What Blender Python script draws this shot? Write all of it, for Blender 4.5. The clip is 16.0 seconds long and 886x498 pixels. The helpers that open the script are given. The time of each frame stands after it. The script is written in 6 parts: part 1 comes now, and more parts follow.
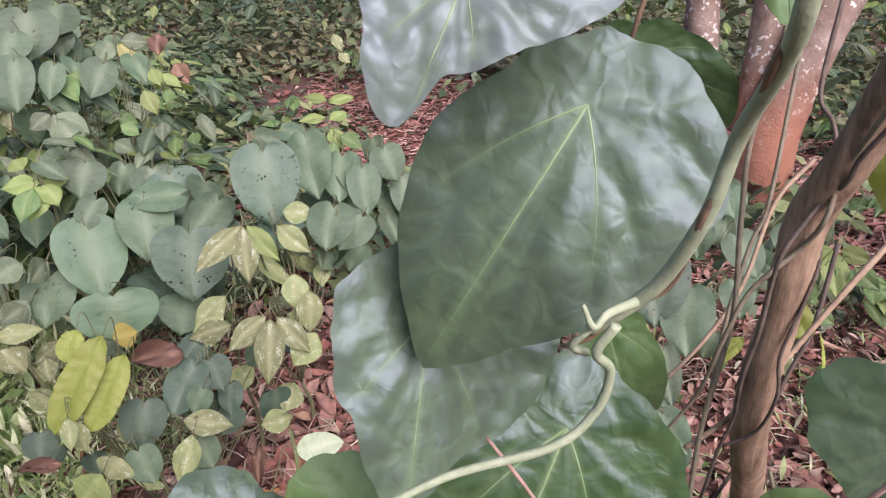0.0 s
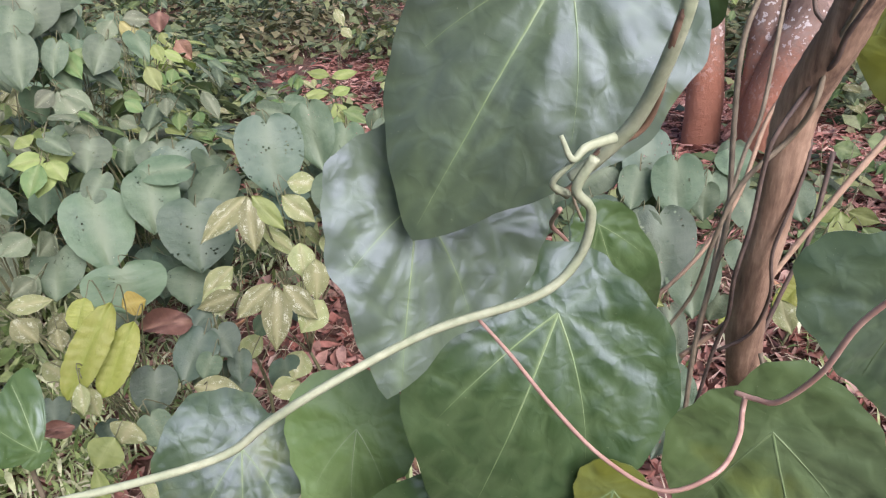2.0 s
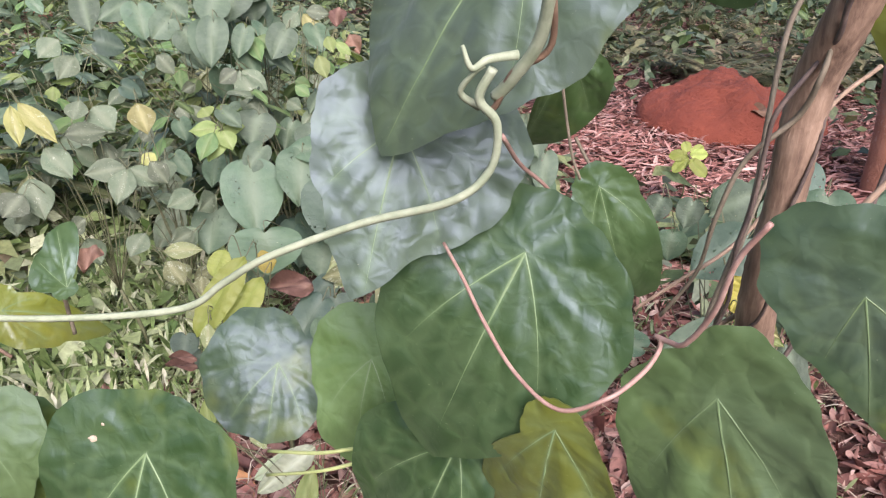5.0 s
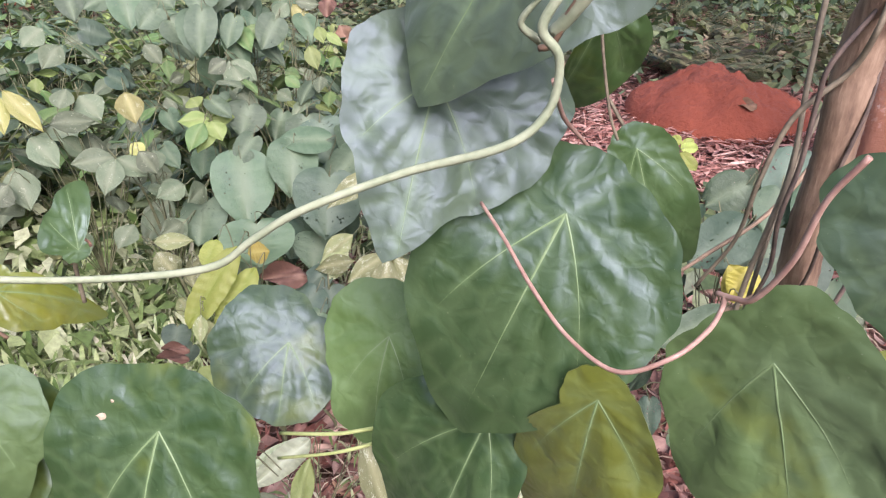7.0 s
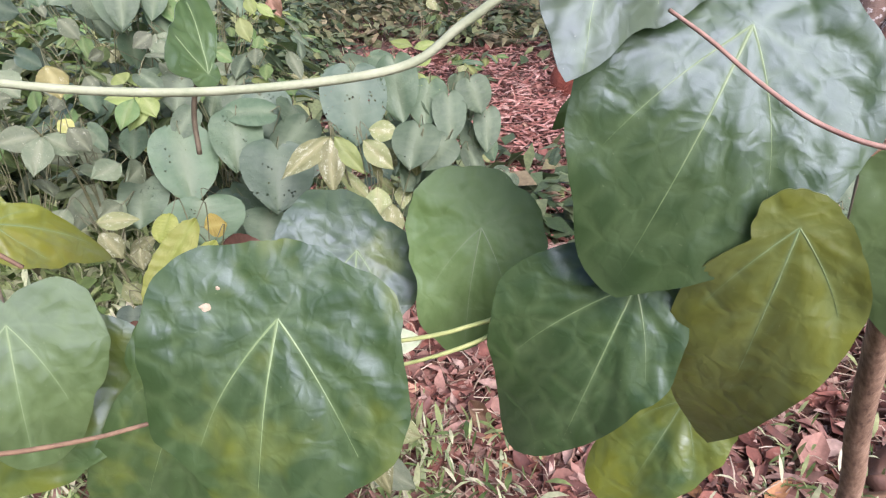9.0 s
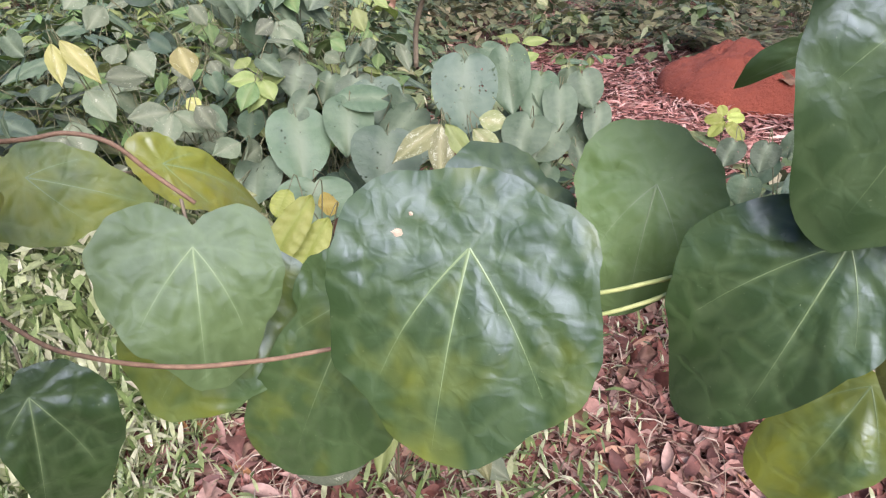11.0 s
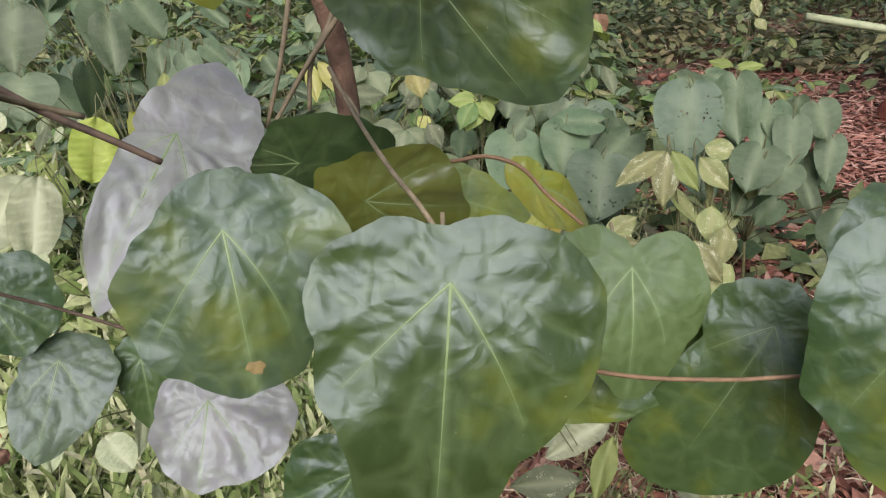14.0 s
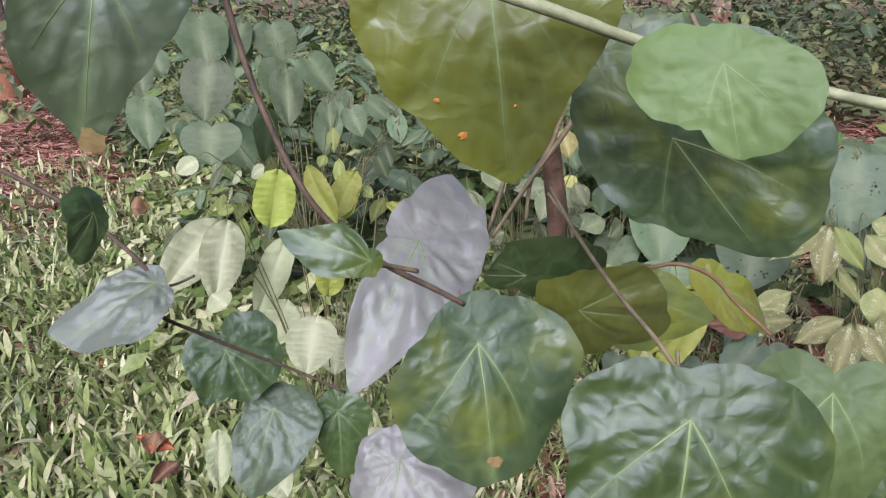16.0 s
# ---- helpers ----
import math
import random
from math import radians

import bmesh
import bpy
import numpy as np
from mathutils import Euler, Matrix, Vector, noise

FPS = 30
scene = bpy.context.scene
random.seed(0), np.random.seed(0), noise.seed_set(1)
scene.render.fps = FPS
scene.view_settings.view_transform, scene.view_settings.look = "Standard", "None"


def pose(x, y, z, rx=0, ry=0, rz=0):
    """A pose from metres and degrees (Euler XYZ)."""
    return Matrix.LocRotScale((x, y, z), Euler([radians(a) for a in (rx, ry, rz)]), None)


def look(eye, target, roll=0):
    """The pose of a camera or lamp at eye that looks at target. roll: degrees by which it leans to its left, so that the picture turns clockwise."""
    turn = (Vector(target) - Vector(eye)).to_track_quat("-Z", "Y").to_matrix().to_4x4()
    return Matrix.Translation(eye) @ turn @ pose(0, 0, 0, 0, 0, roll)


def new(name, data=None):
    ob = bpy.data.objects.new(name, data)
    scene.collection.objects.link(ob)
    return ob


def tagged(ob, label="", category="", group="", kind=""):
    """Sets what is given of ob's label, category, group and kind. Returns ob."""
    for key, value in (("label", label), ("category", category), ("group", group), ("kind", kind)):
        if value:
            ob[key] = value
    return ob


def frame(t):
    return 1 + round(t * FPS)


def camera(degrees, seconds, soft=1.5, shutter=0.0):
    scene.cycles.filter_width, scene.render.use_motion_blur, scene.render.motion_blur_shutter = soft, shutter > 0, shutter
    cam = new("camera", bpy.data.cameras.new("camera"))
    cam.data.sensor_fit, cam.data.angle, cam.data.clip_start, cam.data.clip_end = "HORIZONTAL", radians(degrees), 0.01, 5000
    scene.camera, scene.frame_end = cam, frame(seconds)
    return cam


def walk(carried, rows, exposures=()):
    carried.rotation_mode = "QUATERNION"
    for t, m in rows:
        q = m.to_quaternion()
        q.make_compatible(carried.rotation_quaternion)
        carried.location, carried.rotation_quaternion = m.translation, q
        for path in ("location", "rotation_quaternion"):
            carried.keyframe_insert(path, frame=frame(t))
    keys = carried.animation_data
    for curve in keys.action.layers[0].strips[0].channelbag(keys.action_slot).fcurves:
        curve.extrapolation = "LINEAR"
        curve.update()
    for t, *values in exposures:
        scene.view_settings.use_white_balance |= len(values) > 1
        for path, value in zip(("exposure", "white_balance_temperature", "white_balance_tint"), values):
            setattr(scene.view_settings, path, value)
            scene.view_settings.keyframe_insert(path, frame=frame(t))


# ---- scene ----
cam = camera(66.6, 16.0, soft=1.2)
PATH = [
    (0, (0.002, -0.003, 1.247), (0.025, 1.794, 0.37), -0.5),
    (0.5, (0.018, -0.004, 1.249), (0.063, 1.808, 0.404), -1.0),
    (1, (0.02, -0.01, 1.234), (0.034, 1.788, 0.358), -2.3),
    (1.5, (0.01, -0.018, 1.228), (0.039, 1.773, 0.339), -1.9),
    (2, (0.008, -0.022, 1.215), (0.006, 1.753, 0.293), -1.9),
    (2.5, (0.027, -0.04, 1.218), (-0.086, 1.75, 0.333), -1.2),
    (3, (0.037, -0.054, 1.226), (-0.242, 1.723, 0.352), -1.2),
    (3.5, (0.056, -0.05, 1.222), (-0.309, 1.705, 0.333), -0.5),
    (4, (0.074, -0.046, 1.209), (-0.326, 1.691, 0.302), -0.9),
    (4.2, (0.075, -0.052, 1.203), (-0.345, 1.684, 0.302), -0.5),
    (6.3, (0.089, -0.036, 1.183), (-0.362, 1.706, 0.31), 0.5),
    (6.5, (0.078, -0.033, 1.177), (-0.371, 1.706, 0.297), 0.9),
    (7, (0.059, -0.048, 1.174), (-0.337, 1.701, 0.287), 0.5),
    (7.5, (0.038, -0.069, 1.159), (-0.2, 1.669, 0.199), -0.9),
    (8, (0.012, -0.063, 1.143), (-0.126, 1.692, 0.194), -1.0),
    (8.2, (0.002, -0.063, 1.134), (-0.141, 1.696, 0.193), -0.5),
    (10.3, (-0.068, -0.046, 1.084), (-0.296, 1.728, 0.19), 0.6),
    (10.5, (-0.07, -0.048, 1.081), (-0.349, 1.715, 0.178), 0.7),
    (11, (-0.074, -0.067, 1.079), (-0.492, 1.665, 0.17), 0.1),
    (11.5, (-0.09, -0.084, 1.08), (-0.626, 1.617, 0.176), -0.3),
    (11.8, (-0.099, -0.089, 1.081), (-0.68, 1.605, 0.191), -0.2),
    (12, (-0.103, -0.092, 1.083), (-0.701, 1.595, 0.19), -0.1),
    (12.5, (-0.131, -0.099, 1.076), (-0.825, 1.544, 0.172), -0.6),
    (13, (-0.156, -0.115, 1.078), (-0.929, 1.493, 0.176), -1.5),
    (13.3, (-0.167, -0.125, 1.081), (-0.951, 1.479, 0.178), -1.7),
    (13.5, (-0.172, -0.128, 1.085), (-0.973, 1.473, 0.193), -1.3),
    (14, (-0.19, -0.136, 1.095), (-1.044, 1.458, 0.241), -1.7),
    (14.5, (-0.208, -0.142, 1.099), (-1.112, 1.431, 0.258), -1.1),
    (15, (-0.214, -0.154, 1.114), (-1.208, 1.384, 0.309), -1.9),
    (15.2, (-0.216, -0.163, 1.121), (-1.228, 1.365, 0.321), -1.8),
    (15.5, (-0.215, -0.17, 1.131), (-1.298, 1.325, 0.362), -2.2),
    (16, (-0.216, -0.183, 1.145), (-1.392, 1.258, 0.411), -2.0),
]
walk(cam, [(t, look(eye, target, roll)) for t, eye, target, roll in PATH], exposures=[(0, 2.4, 6300, 30), (3, 2.5, 6250, 28), (8, 2.65, 6200, 30), (10.3, 2.6, 6200, 30), (12, 2.62, 6250, 28), (13, 2.35, 6750, 19), (14, 2.0, 6850, 17), (15, 1.9, 6750, 17), (16, 2.1, 6400, 23)])

# ---- light ----
SUN_UP, SUN_ROUND = 40.0, 152.0
world = bpy.data.worlds.new("sky")
scene.world = world
world.use_nodes = True
wn = world.node_tree
wn.nodes.clear()
w_out = wn.nodes.new("ShaderNodeOutputWorld")
w_bg = wn.nodes.new("ShaderNodeBackground")
w_sky = wn.nodes.new("ShaderNodeTexSky")
w_sky.sky_type, w_sky.sun_disc = "NISHITA", False
w_sky.sun_elevation, w_sky.sun_rotation = radians(SUN_UP), radians(SUN_ROUND)
w_sky.dust_density, w_sky.air_density = 2.0, 1.0
w_bg.inputs["Strength"].default_value = 0.037
wn.links.new(w_sky.outputs[0], w_bg.inputs["Color"])
wn.links.new(w_bg.outputs[0], w_out.inputs["Surface"])
sun = new("sun", bpy.data.lights.new("sun", "SUN"))
sun.data.energy, sun.data.angle, sun.data.color = 1.95, radians(50), (1.0, 0.985, 0.96)
sd = Vector((math.sin(radians(SUN_ROUND)) * math.cos(radians(SUN_UP)), math.cos(radians(SUN_ROUND)) * math.cos(radians(SUN_UP)), math.sin(radians(SUN_UP))))
sun.matrix_world = look(sd * 20, (0, 0, 0))


# ---- materials ----
def nodes_of(name):
    m = bpy.data.materials.new(name)
    m.use_nodes = True
    t = m.node_tree
    b = t.nodes["Principled BSDF"]
    return m, t, b


def add(t, kind, **sets):
    n = t.nodes.new(kind)
    for k, v in sets.items():
        n.inputs[k.replace("_", " ")].default_value = v
    return n


def noise_of(t, coord, scale, detail=4.0, rough=0.6):
    n = add(t, "ShaderNodeTexNoise", Scale=scale, Detail=detail, Roughness=rough)
    t.links.new(coord, n.inputs["Vector"])
    return n.outputs["Fac"]


def ramp(t, fac, stops):
    r = t.nodes.new("ShaderNodeValToRGB")
    e = r.color_ramp.elements
    while len(e) < len(stops):
        e.new(0.5)
    for k, (p, c) in zip(e, stops):
        k.position, k.color = p, (*c, 1)
    t.links.new(fac, r.inputs["Fac"])
    return r.outputs["Color"]


def mix(t, fac, a, b, how="MIX"):
    n = t.nodes.new("ShaderNodeMix")
    n.data_type, n.blend_type = "RGBA", how
    for sock, v in ((n.inputs[0], fac), (n.inputs[6], a), (n.inputs[7], b)):
        if isinstance(v, (int, float)):
            sock.default_value = v
        elif isinstance(v, tuple):
            sock.default_value = (*v, 1)
        else:
            t.links.new(v, sock)
    return n.outputs[2]


def math_of(t, op, a, b=0.0):
    n = t.nodes.new("ShaderNodeMath")
    n.operation = op
    for sock, v in zip(n.inputs, (a, b)):
        if isinstance(v, (int, float)):
            sock.default_value = v
        else:
            t.links.new(v, sock)
    return n.outputs[0]


def bump(t, b, height, strength, distance):
    n = add(t, "ShaderNodeBump", Strength=strength, Distance=distance)
    t.links.new(height, n.inputs["Height"])
    t.links.new(n.outputs[0], b.inputs["Normal"])


def translucent(t, b, colour, share):
    """Lets part of the light through a thin blade."""
    tr = t.nodes.new("ShaderNodeBsdfTranslucent")
    t.links.new(colour, tr.inputs["Color"])
    ms = t.nodes.new("ShaderNodeMixShader")
    ms.inputs[0].default_value = share
    t.links.new(b.outputs[0], ms.inputs[1])
    t.links.new(tr.outputs[0], ms.inputs[2])
    t.links.new(ms.outputs[0], t.nodes["Material Output"].inputs["Surface"])
    return ms


def vine_blade(name, gloss, fuzz, sky_sheen, shine):
    """Pale sky sheen is painted on it in random patches. Colour from the leaf's own tint; its alpha is the share of the
    blade that has yellowed.
    """
    m, t, b = nodes_of(name)
    obj = t.nodes.new("ShaderNodeTexCoord").outputs["Object"]
    info = t.nodes.new("ShaderNodeObjectInfo")
    at = t.nodes.new("ShaderNodeAttribute")
    at.attribute_name = "vein"
    shift = t.nodes.new("ShaderNodeVectorMath")
    shift.operation = "ADD"
    t.links.new(obj, shift.inputs[0])
    t.links.new(info.outputs["Random"], shift.inputs[1])
    co = shift.outputs[0]
    big, small, speck = noise_of(t, co, 22, 3), noise_of(t, co, 160, 5, 0.7), noise_of(t, co, 900, 3)
    dark = mix(t, 1.0, info.outputs["Color"], (0.72, 0.78, 0.72), "MULTIPLY")
    light = mix(t, 1.0, info.outputs["Color"], (1.3, 1.25, 1.15), "MULTIPLY")
    base = mix(t, big, dark, light)
    base = mix(t, math_of(t, "MULTIPLY", small, 0.35), base, light)
    # grey-green mixed in at random, standing in for reflected sky
    sheen_mask = t.nodes.new("ShaderNodeMapRange")
    t.links.new(noise_of(t, co, 13, 2, 0.5), sheen_mask.inputs["Value"])
    sheen_mask.inputs["From Min"].default_value, sheen_mask.inputs["From Max"].default_value, sheen_mask.inputs["To Max"].default_value = 0.4, 0.62, sky_sheen
    base = mix(t, sheen_mask.outputs[0], base, (0.115, 0.14, 0.132))
    edge = math_of(t, "SUBTRACT", math_of(t, "ADD", math_of(t, "MULTIPLY", big, 1.5), info.outputs["Alpha"]), 1.15)
    edge = math_of(t, "MINIMUM", math_of(t, "MAXIMUM", math_of(t, "MULTIPLY", edge, 2.2), 0.0), 0.9)
    base = mix(t, edge, base, (0.14, 0.165, 0.018))
    base = mix(t, math_of(t, "MULTIPLY", at.outputs["Fac"], 0.34), base, (0.17, 0.25, 0.12))
    spots = math_of(t, "GREATER_THAN", speck, 0.735)
    base = mix(t, math_of(t, "MULTIPLY", spots, 0.5), base, (0.32, 0.34, 0.24))
    t.links.new(base, b.inputs["Base Color"])
    rough = math_of(t, "ADD", math_of(t, "MULTIPLY", small, 0.2), gloss)
    t.links.new(rough, b.inputs["Roughness"])
    b.inputs["Specular IOR Level"].default_value = shine
    b.inputs["Specular Tint"].default_value = (0.74, 0.86, 1.0, 1)
    b.inputs["Sheen Weight"].default_value = fuzz
    b.inputs["Sheen Tint"].default_value = (0.88, 0.93, 1.0, 1)
    b.inputs["Sheen Roughness"].default_value = 0.5
    warp = t.nodes.new("ShaderNodeVectorMath")
    warp.operation = "MULTIPLY_ADD"
    wob = add(t, "ShaderNodeTexNoise", Scale=55.0, Detail=2.0)
    t.links.new(co, wob.inputs["Vector"])
    t.links.new(wob.outputs["Color"], warp.inputs[0])
    warp.inputs[1].default_value = (0.012, 0.012, 0.0)
    t.links.new(co, warp.inputs[2])
    flat = t.nodes.new("ShaderNodeVectorMath")
    flat.operation = "MULTIPLY"
    flat.inputs[1].default_value = (1.0, 1.0, 0.0)
    t.links.new(warp.outputs[0], flat.inputs[0])
    nets = []
    for scale, wide in ((62.0, 0.22), (150.0, 0.25)):
        cell = t.nodes.new("ShaderNodeTexVoronoi")
        cell.feature = "DISTANCE_TO_EDGE"
        cell.inputs["Scale"].default_value = scale
        t.links.new(flat.outputs[0], cell.inputs["Vector"])
        soft = t.nodes.new("ShaderNodeMapRange")
        soft.interpolation_type = "SMOOTHSTEP"
        t.links.new(cell.outputs["Distance"], soft.inputs["Value"])
        soft.inputs["From Max"].default_value = wide
        nets.append(soft.outputs[0])
    relief = math_of(t, "ADD", math_of(t, "MULTIPLY", nets[0], 0.75), math_of(t, "ADD", math_of(t, "MULTIPLY", nets[1], 0.22), math_of(t, "MULTIPLY", small, 0.25)))
    relief = math_of(t, "ADD", relief, math_of(t, "MULTIPLY", speck, 0.05))
    base = mix(t, math_of(t, "MULTIPLY", math_of(t, "SUBTRACT", 1.0, nets[0]), 0.12), base, (0.16, 0.23, 0.10))
    t.links.new(base, b.inputs["Base Color"])
    bump(t, b, relief, 0.28, 0.0012)
    translucent(t, b, mix(t, 1.0, base, (1.5, 1.7, 0.6), "MULTIPLY"), 0.13)
    return m


def plain(name, stops, scale, rough=0.7, bump_by=0.4, dist=0.002, coord="Object", detail=5.0):
    m, t, b = nodes_of(name)
    co = t.nodes.new("ShaderNodeTexCoord").outputs[coord]
    n = noise_of(t, co, scale, detail, 0.65)
    t.links.new(ramp(t, n, stops), b.inputs["Base Color"])
    b.inputs["Roughness"].default_value = rough
    bump(t, b, noise_of(t, co, scale * 3, 4), bump_by, dist)
    return m


def herb(name, a, b_, vein, rough=0.5, speck=0.0, holes=0.0, thru=0.2, ribs=0.0):
    """Blade of a ground plant; its generated coordinates run across and along the leaf."""
    m, t, b = nodes_of(name)
    tc = t.nodes.new("ShaderNodeTexCoord")
    info = t.nodes.new("ShaderNodeObjectInfo")
    at = t.nodes.new("ShaderNodeAttribute")
    at.attribute_name = "vein"
    sh = t.nodes.new("ShaderNodeVectorMath")
    sh.operation = "ADD"
    t.links.new(tc.outputs["Object"], sh.inputs[0])
    t.links.new(info.outputs["Random"], sh.inputs[1])
    co = sh.outputs[0]
    big, small = noise_of(t, co, 2.2, 3), noise_of(t, co, 14, 5, 0.7)
    base = mix(t, ramp(t, big, [(0.3, (0, 0, 0)), (0.7, (1, 1, 1))]), a, b_)
    hsv = t.nodes.new("ShaderNodeHueSaturation")
    t.links.new(base, hsv.inputs["Color"])
    t.links.new(math_of(t, "ADD", math_of(t, "MULTIPLY", info.outputs["Random"], 0.8), 0.55), hsv.inputs["Value"])
    t.links.new(math_of(t, "ADD", math_of(t, "MULTIPLY", info.outputs["Random"], 0.035), 0.483), hsv.inputs["Hue"])
    base = mix(t, math_of(t, "MULTIPLY", small, 0.25), hsv.outputs[0], vein)
    base = mix(t, math_of(t, "MULTIPLY", at.outputs["Fac"], 0.6), base, vein)
    if speck:
        marks = math_of(t, "ADD", math_of(t, "MULTIPLY", noise_of(t, co, 34, 4, 0.7), 0.55), math_of(t, "MULTIPLY", noise_of(t, co, 5, 2, 0.5), 0.45))
        sp = math_of(t, "MINIMUM", math_of(t, "MAXIMUM", math_of(t, "MULTIPLY", math_of(t, "SUBTRACT", marks, 0.60 - 0.05 * speck), 14.0), 0.0), 1.0)
        base = mix(t, math_of(t, "MULTIPLY", sp, 0.65), base, (0.5, 0.53, 0.40))
    t.links.new(base, b.inputs["Base Color"])
    b.inputs["Roughness"].default_value = rough
    b.inputs["Specular IOR Level"].default_value = 0.3
    bump(t, b, math_of(t, "SUBTRACT", small, math_of(t, "MULTIPLY", at.outputs["Fac"], 0.5)), 0.42, 0.005)
    ms = translucent(t, b, mix(t, 1.0, base, (1.4, 1.5, 0.7), "MULTIPLY"), thru)
    if holes:
        vo = add(t, "ShaderNodeTexVoronoi", Scale=15.0, Randomness=1.0)
        t.links.new(co, vo.inputs["Vector"])
        gap = math_of(t, "LESS_THAN", math_of(t, "ADD", vo.outputs["Distance"], math_of(t, "MULTIPLY", noise_of(t, co, 4.5, 3, 0.6), 1.2)), holes + 0.27)
        tp = t.nodes.new("ShaderNodeBsdfTransparent")
        m2 = t.nodes.new("ShaderNodeMixShader")
        t.links.new(gap, m2.inputs[0])
        t.links.new(ms.outputs[0], m2.inputs[1])
        t.links.new(tp.outputs[0], m2.inputs[2])
        t.links.new(m2.outputs[0], t.nodes["Material Output"].inputs["Surface"])
    return m


def scatter_mat(name, stops, rough=0.7, thru=0.15):
    """For scattered leaves and blades joined in one mesh: each island takes its own colour."""
    m, t, b = nodes_of(name)
    geo = t.nodes.new("ShaderNodeNewGeometry")
    co = t.nodes.new("ShaderNodeTexCoord").outputs["Object"]
    col = ramp(t, geo.outputs["Random Per Island"], stops)
    n = noise_of(t, co, 60, 4)
    col = mix(t, 1.0, col, ramp(t, n, [(0.25, (0.6, 0.6, 0.6)), (0.75, (1.25, 1.25, 1.25))]), "MULTIPLY")
    t.links.new(col, b.inputs["Base Color"])
    b.inputs["Roughness"].default_value = rough
    bump(t, b, n, 0.3, 0.002)
    if thru:
        translucent(t, b, col, thru)
    return m


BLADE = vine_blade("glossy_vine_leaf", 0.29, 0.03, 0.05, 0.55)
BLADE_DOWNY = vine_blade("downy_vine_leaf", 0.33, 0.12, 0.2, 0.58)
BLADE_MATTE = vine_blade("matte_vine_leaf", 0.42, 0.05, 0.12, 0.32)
VEIN = plain("leaf_vein", [(0.3, (0.10, 0.165, 0.06)), (0.7, (0.17, 0.235, 0.11))], 90, 0.5, 0.2, 0.0005)
STEM_PALE = plain("pale_stem", [(0.3, (0.19, 0.23, 0.13)), (0.7, (0.31, 0.34, 0.22))], 120, 0.7, 0.5, 0.0008)
STEM_BROWN = plain("brown_stem", [(0.3, (0.10, 0.06, 0.035)), (0.7, (0.22, 0.14, 0.08))], 140, 0.75, 0.6, 0.0008)
STEM_DARK = plain("dark_stem", [(0.3, (0.045, 0.032, 0.026)), (0.7, (0.12, 0.085, 0.06))], 140, 0.75, 0.6, 0.0008)
STEM_GREY = plain("grey_stem", [(0.3, (0.10, 0.083, 0.05)), (0.7, (0.20, 0.165, 0.105))], 140, 0.75, 0.6, 0.0008)
STEM_TAN = plain("tan_stem", [(0.3, (0.20, 0.14, 0.085)), (0.7, (0.36, 0.25, 0.16))], 140, 0.75, 0.6, 0.0008)
STEM_RED = plain("red_petiole", [(0.3, (0.24, 0.13, 0.095)), (0.7, (0.38, 0.25, 0.19))], 120, 0.55, 0.3, 0.0004)
STEM_LIME = plain("lime_petiole", [(0.3, (0.26, 0.32, 0.10)), (0.7, (0.40, 0.44, 0.18))], 120, 0.55, 0.3, 0.0004)
STEM_HERB = plain("herb_stem", [(0.3, (0.07, 0.085, 0.035)), (0.7, (0.15, 0.14, 0.07))], 60, 0.7, 0.3, 0.001)


def vine_bark():
    """Brown bark with streaks that run along the stem."""
    m, t, b = nodes_of("vine_bark")
    co = t.nodes.new("ShaderNodeTexCoord").outputs["Object"]
    long = t.nodes.new("ShaderNodeVectorMath")
    long.operation = "MULTIPLY"
    long.inputs[1].default_value = (1.0, 1.0, 0.14)
    t.links.new(co, long.inputs[0])
    streak, blot, fine = noise_of(t, long.outputs[0], 260, 5, 0.65), noise_of(t, co, 38, 4), noise_of(t, co, 420, 3)
    col = ramp(t, math_of(t, "ADD", math_of(t, "MULTIPLY", streak, 0.6), math_of(t, "MULTIPLY", blot, 0.4)), [(0.34, (0.075, 0.043, 0.026)), (0.5, (0.20, 0.128, 0.078)), (0.66, (0.33, 0.23, 0.15))])
    t.links.new(col, b.inputs["Base Color"])
    b.inputs["Roughness"].default_value = 0.85
    bump(t, b, math_of(t, "ADD", streak, math_of(t, "MULTIPLY", fine, 0.3)), 0.6, 0.0012)
    return m


BARK_VINE = vine_bark()
BARK_DARK = plain("dark_vine_bark", [(0.25, (0.05, 0.03, 0.02)), (0.75, (0.17, 0.10, 0.065))], 60, 0.85, 1.0, 0.002)

# tints of the climber's leaves
DEEP = (0.023, 0.050, 0.013)
MID = (0.036, 0.071, 0.019)
PALE = (0.060, 0.098, 0.034)
VELVET = (0.040, 0.064, 0.032)
# pale blades; of the tints below, silver and grey also hold reflected sky
SHEEN_SILVER = (0.18, 0.182, 0.21)
SHEEN_GREY = (0.095, 0.115, 0.11)
GLOOM = (0.024, 0.046, 0.009)
DUSK = (0.026, 0.052, 0.018)
OLIVE = (0.085, 0.10, 0.016)
YELLOW = (0.17, 0.16, 0.02)
LIME = (0.085, 0.145, 0.045)

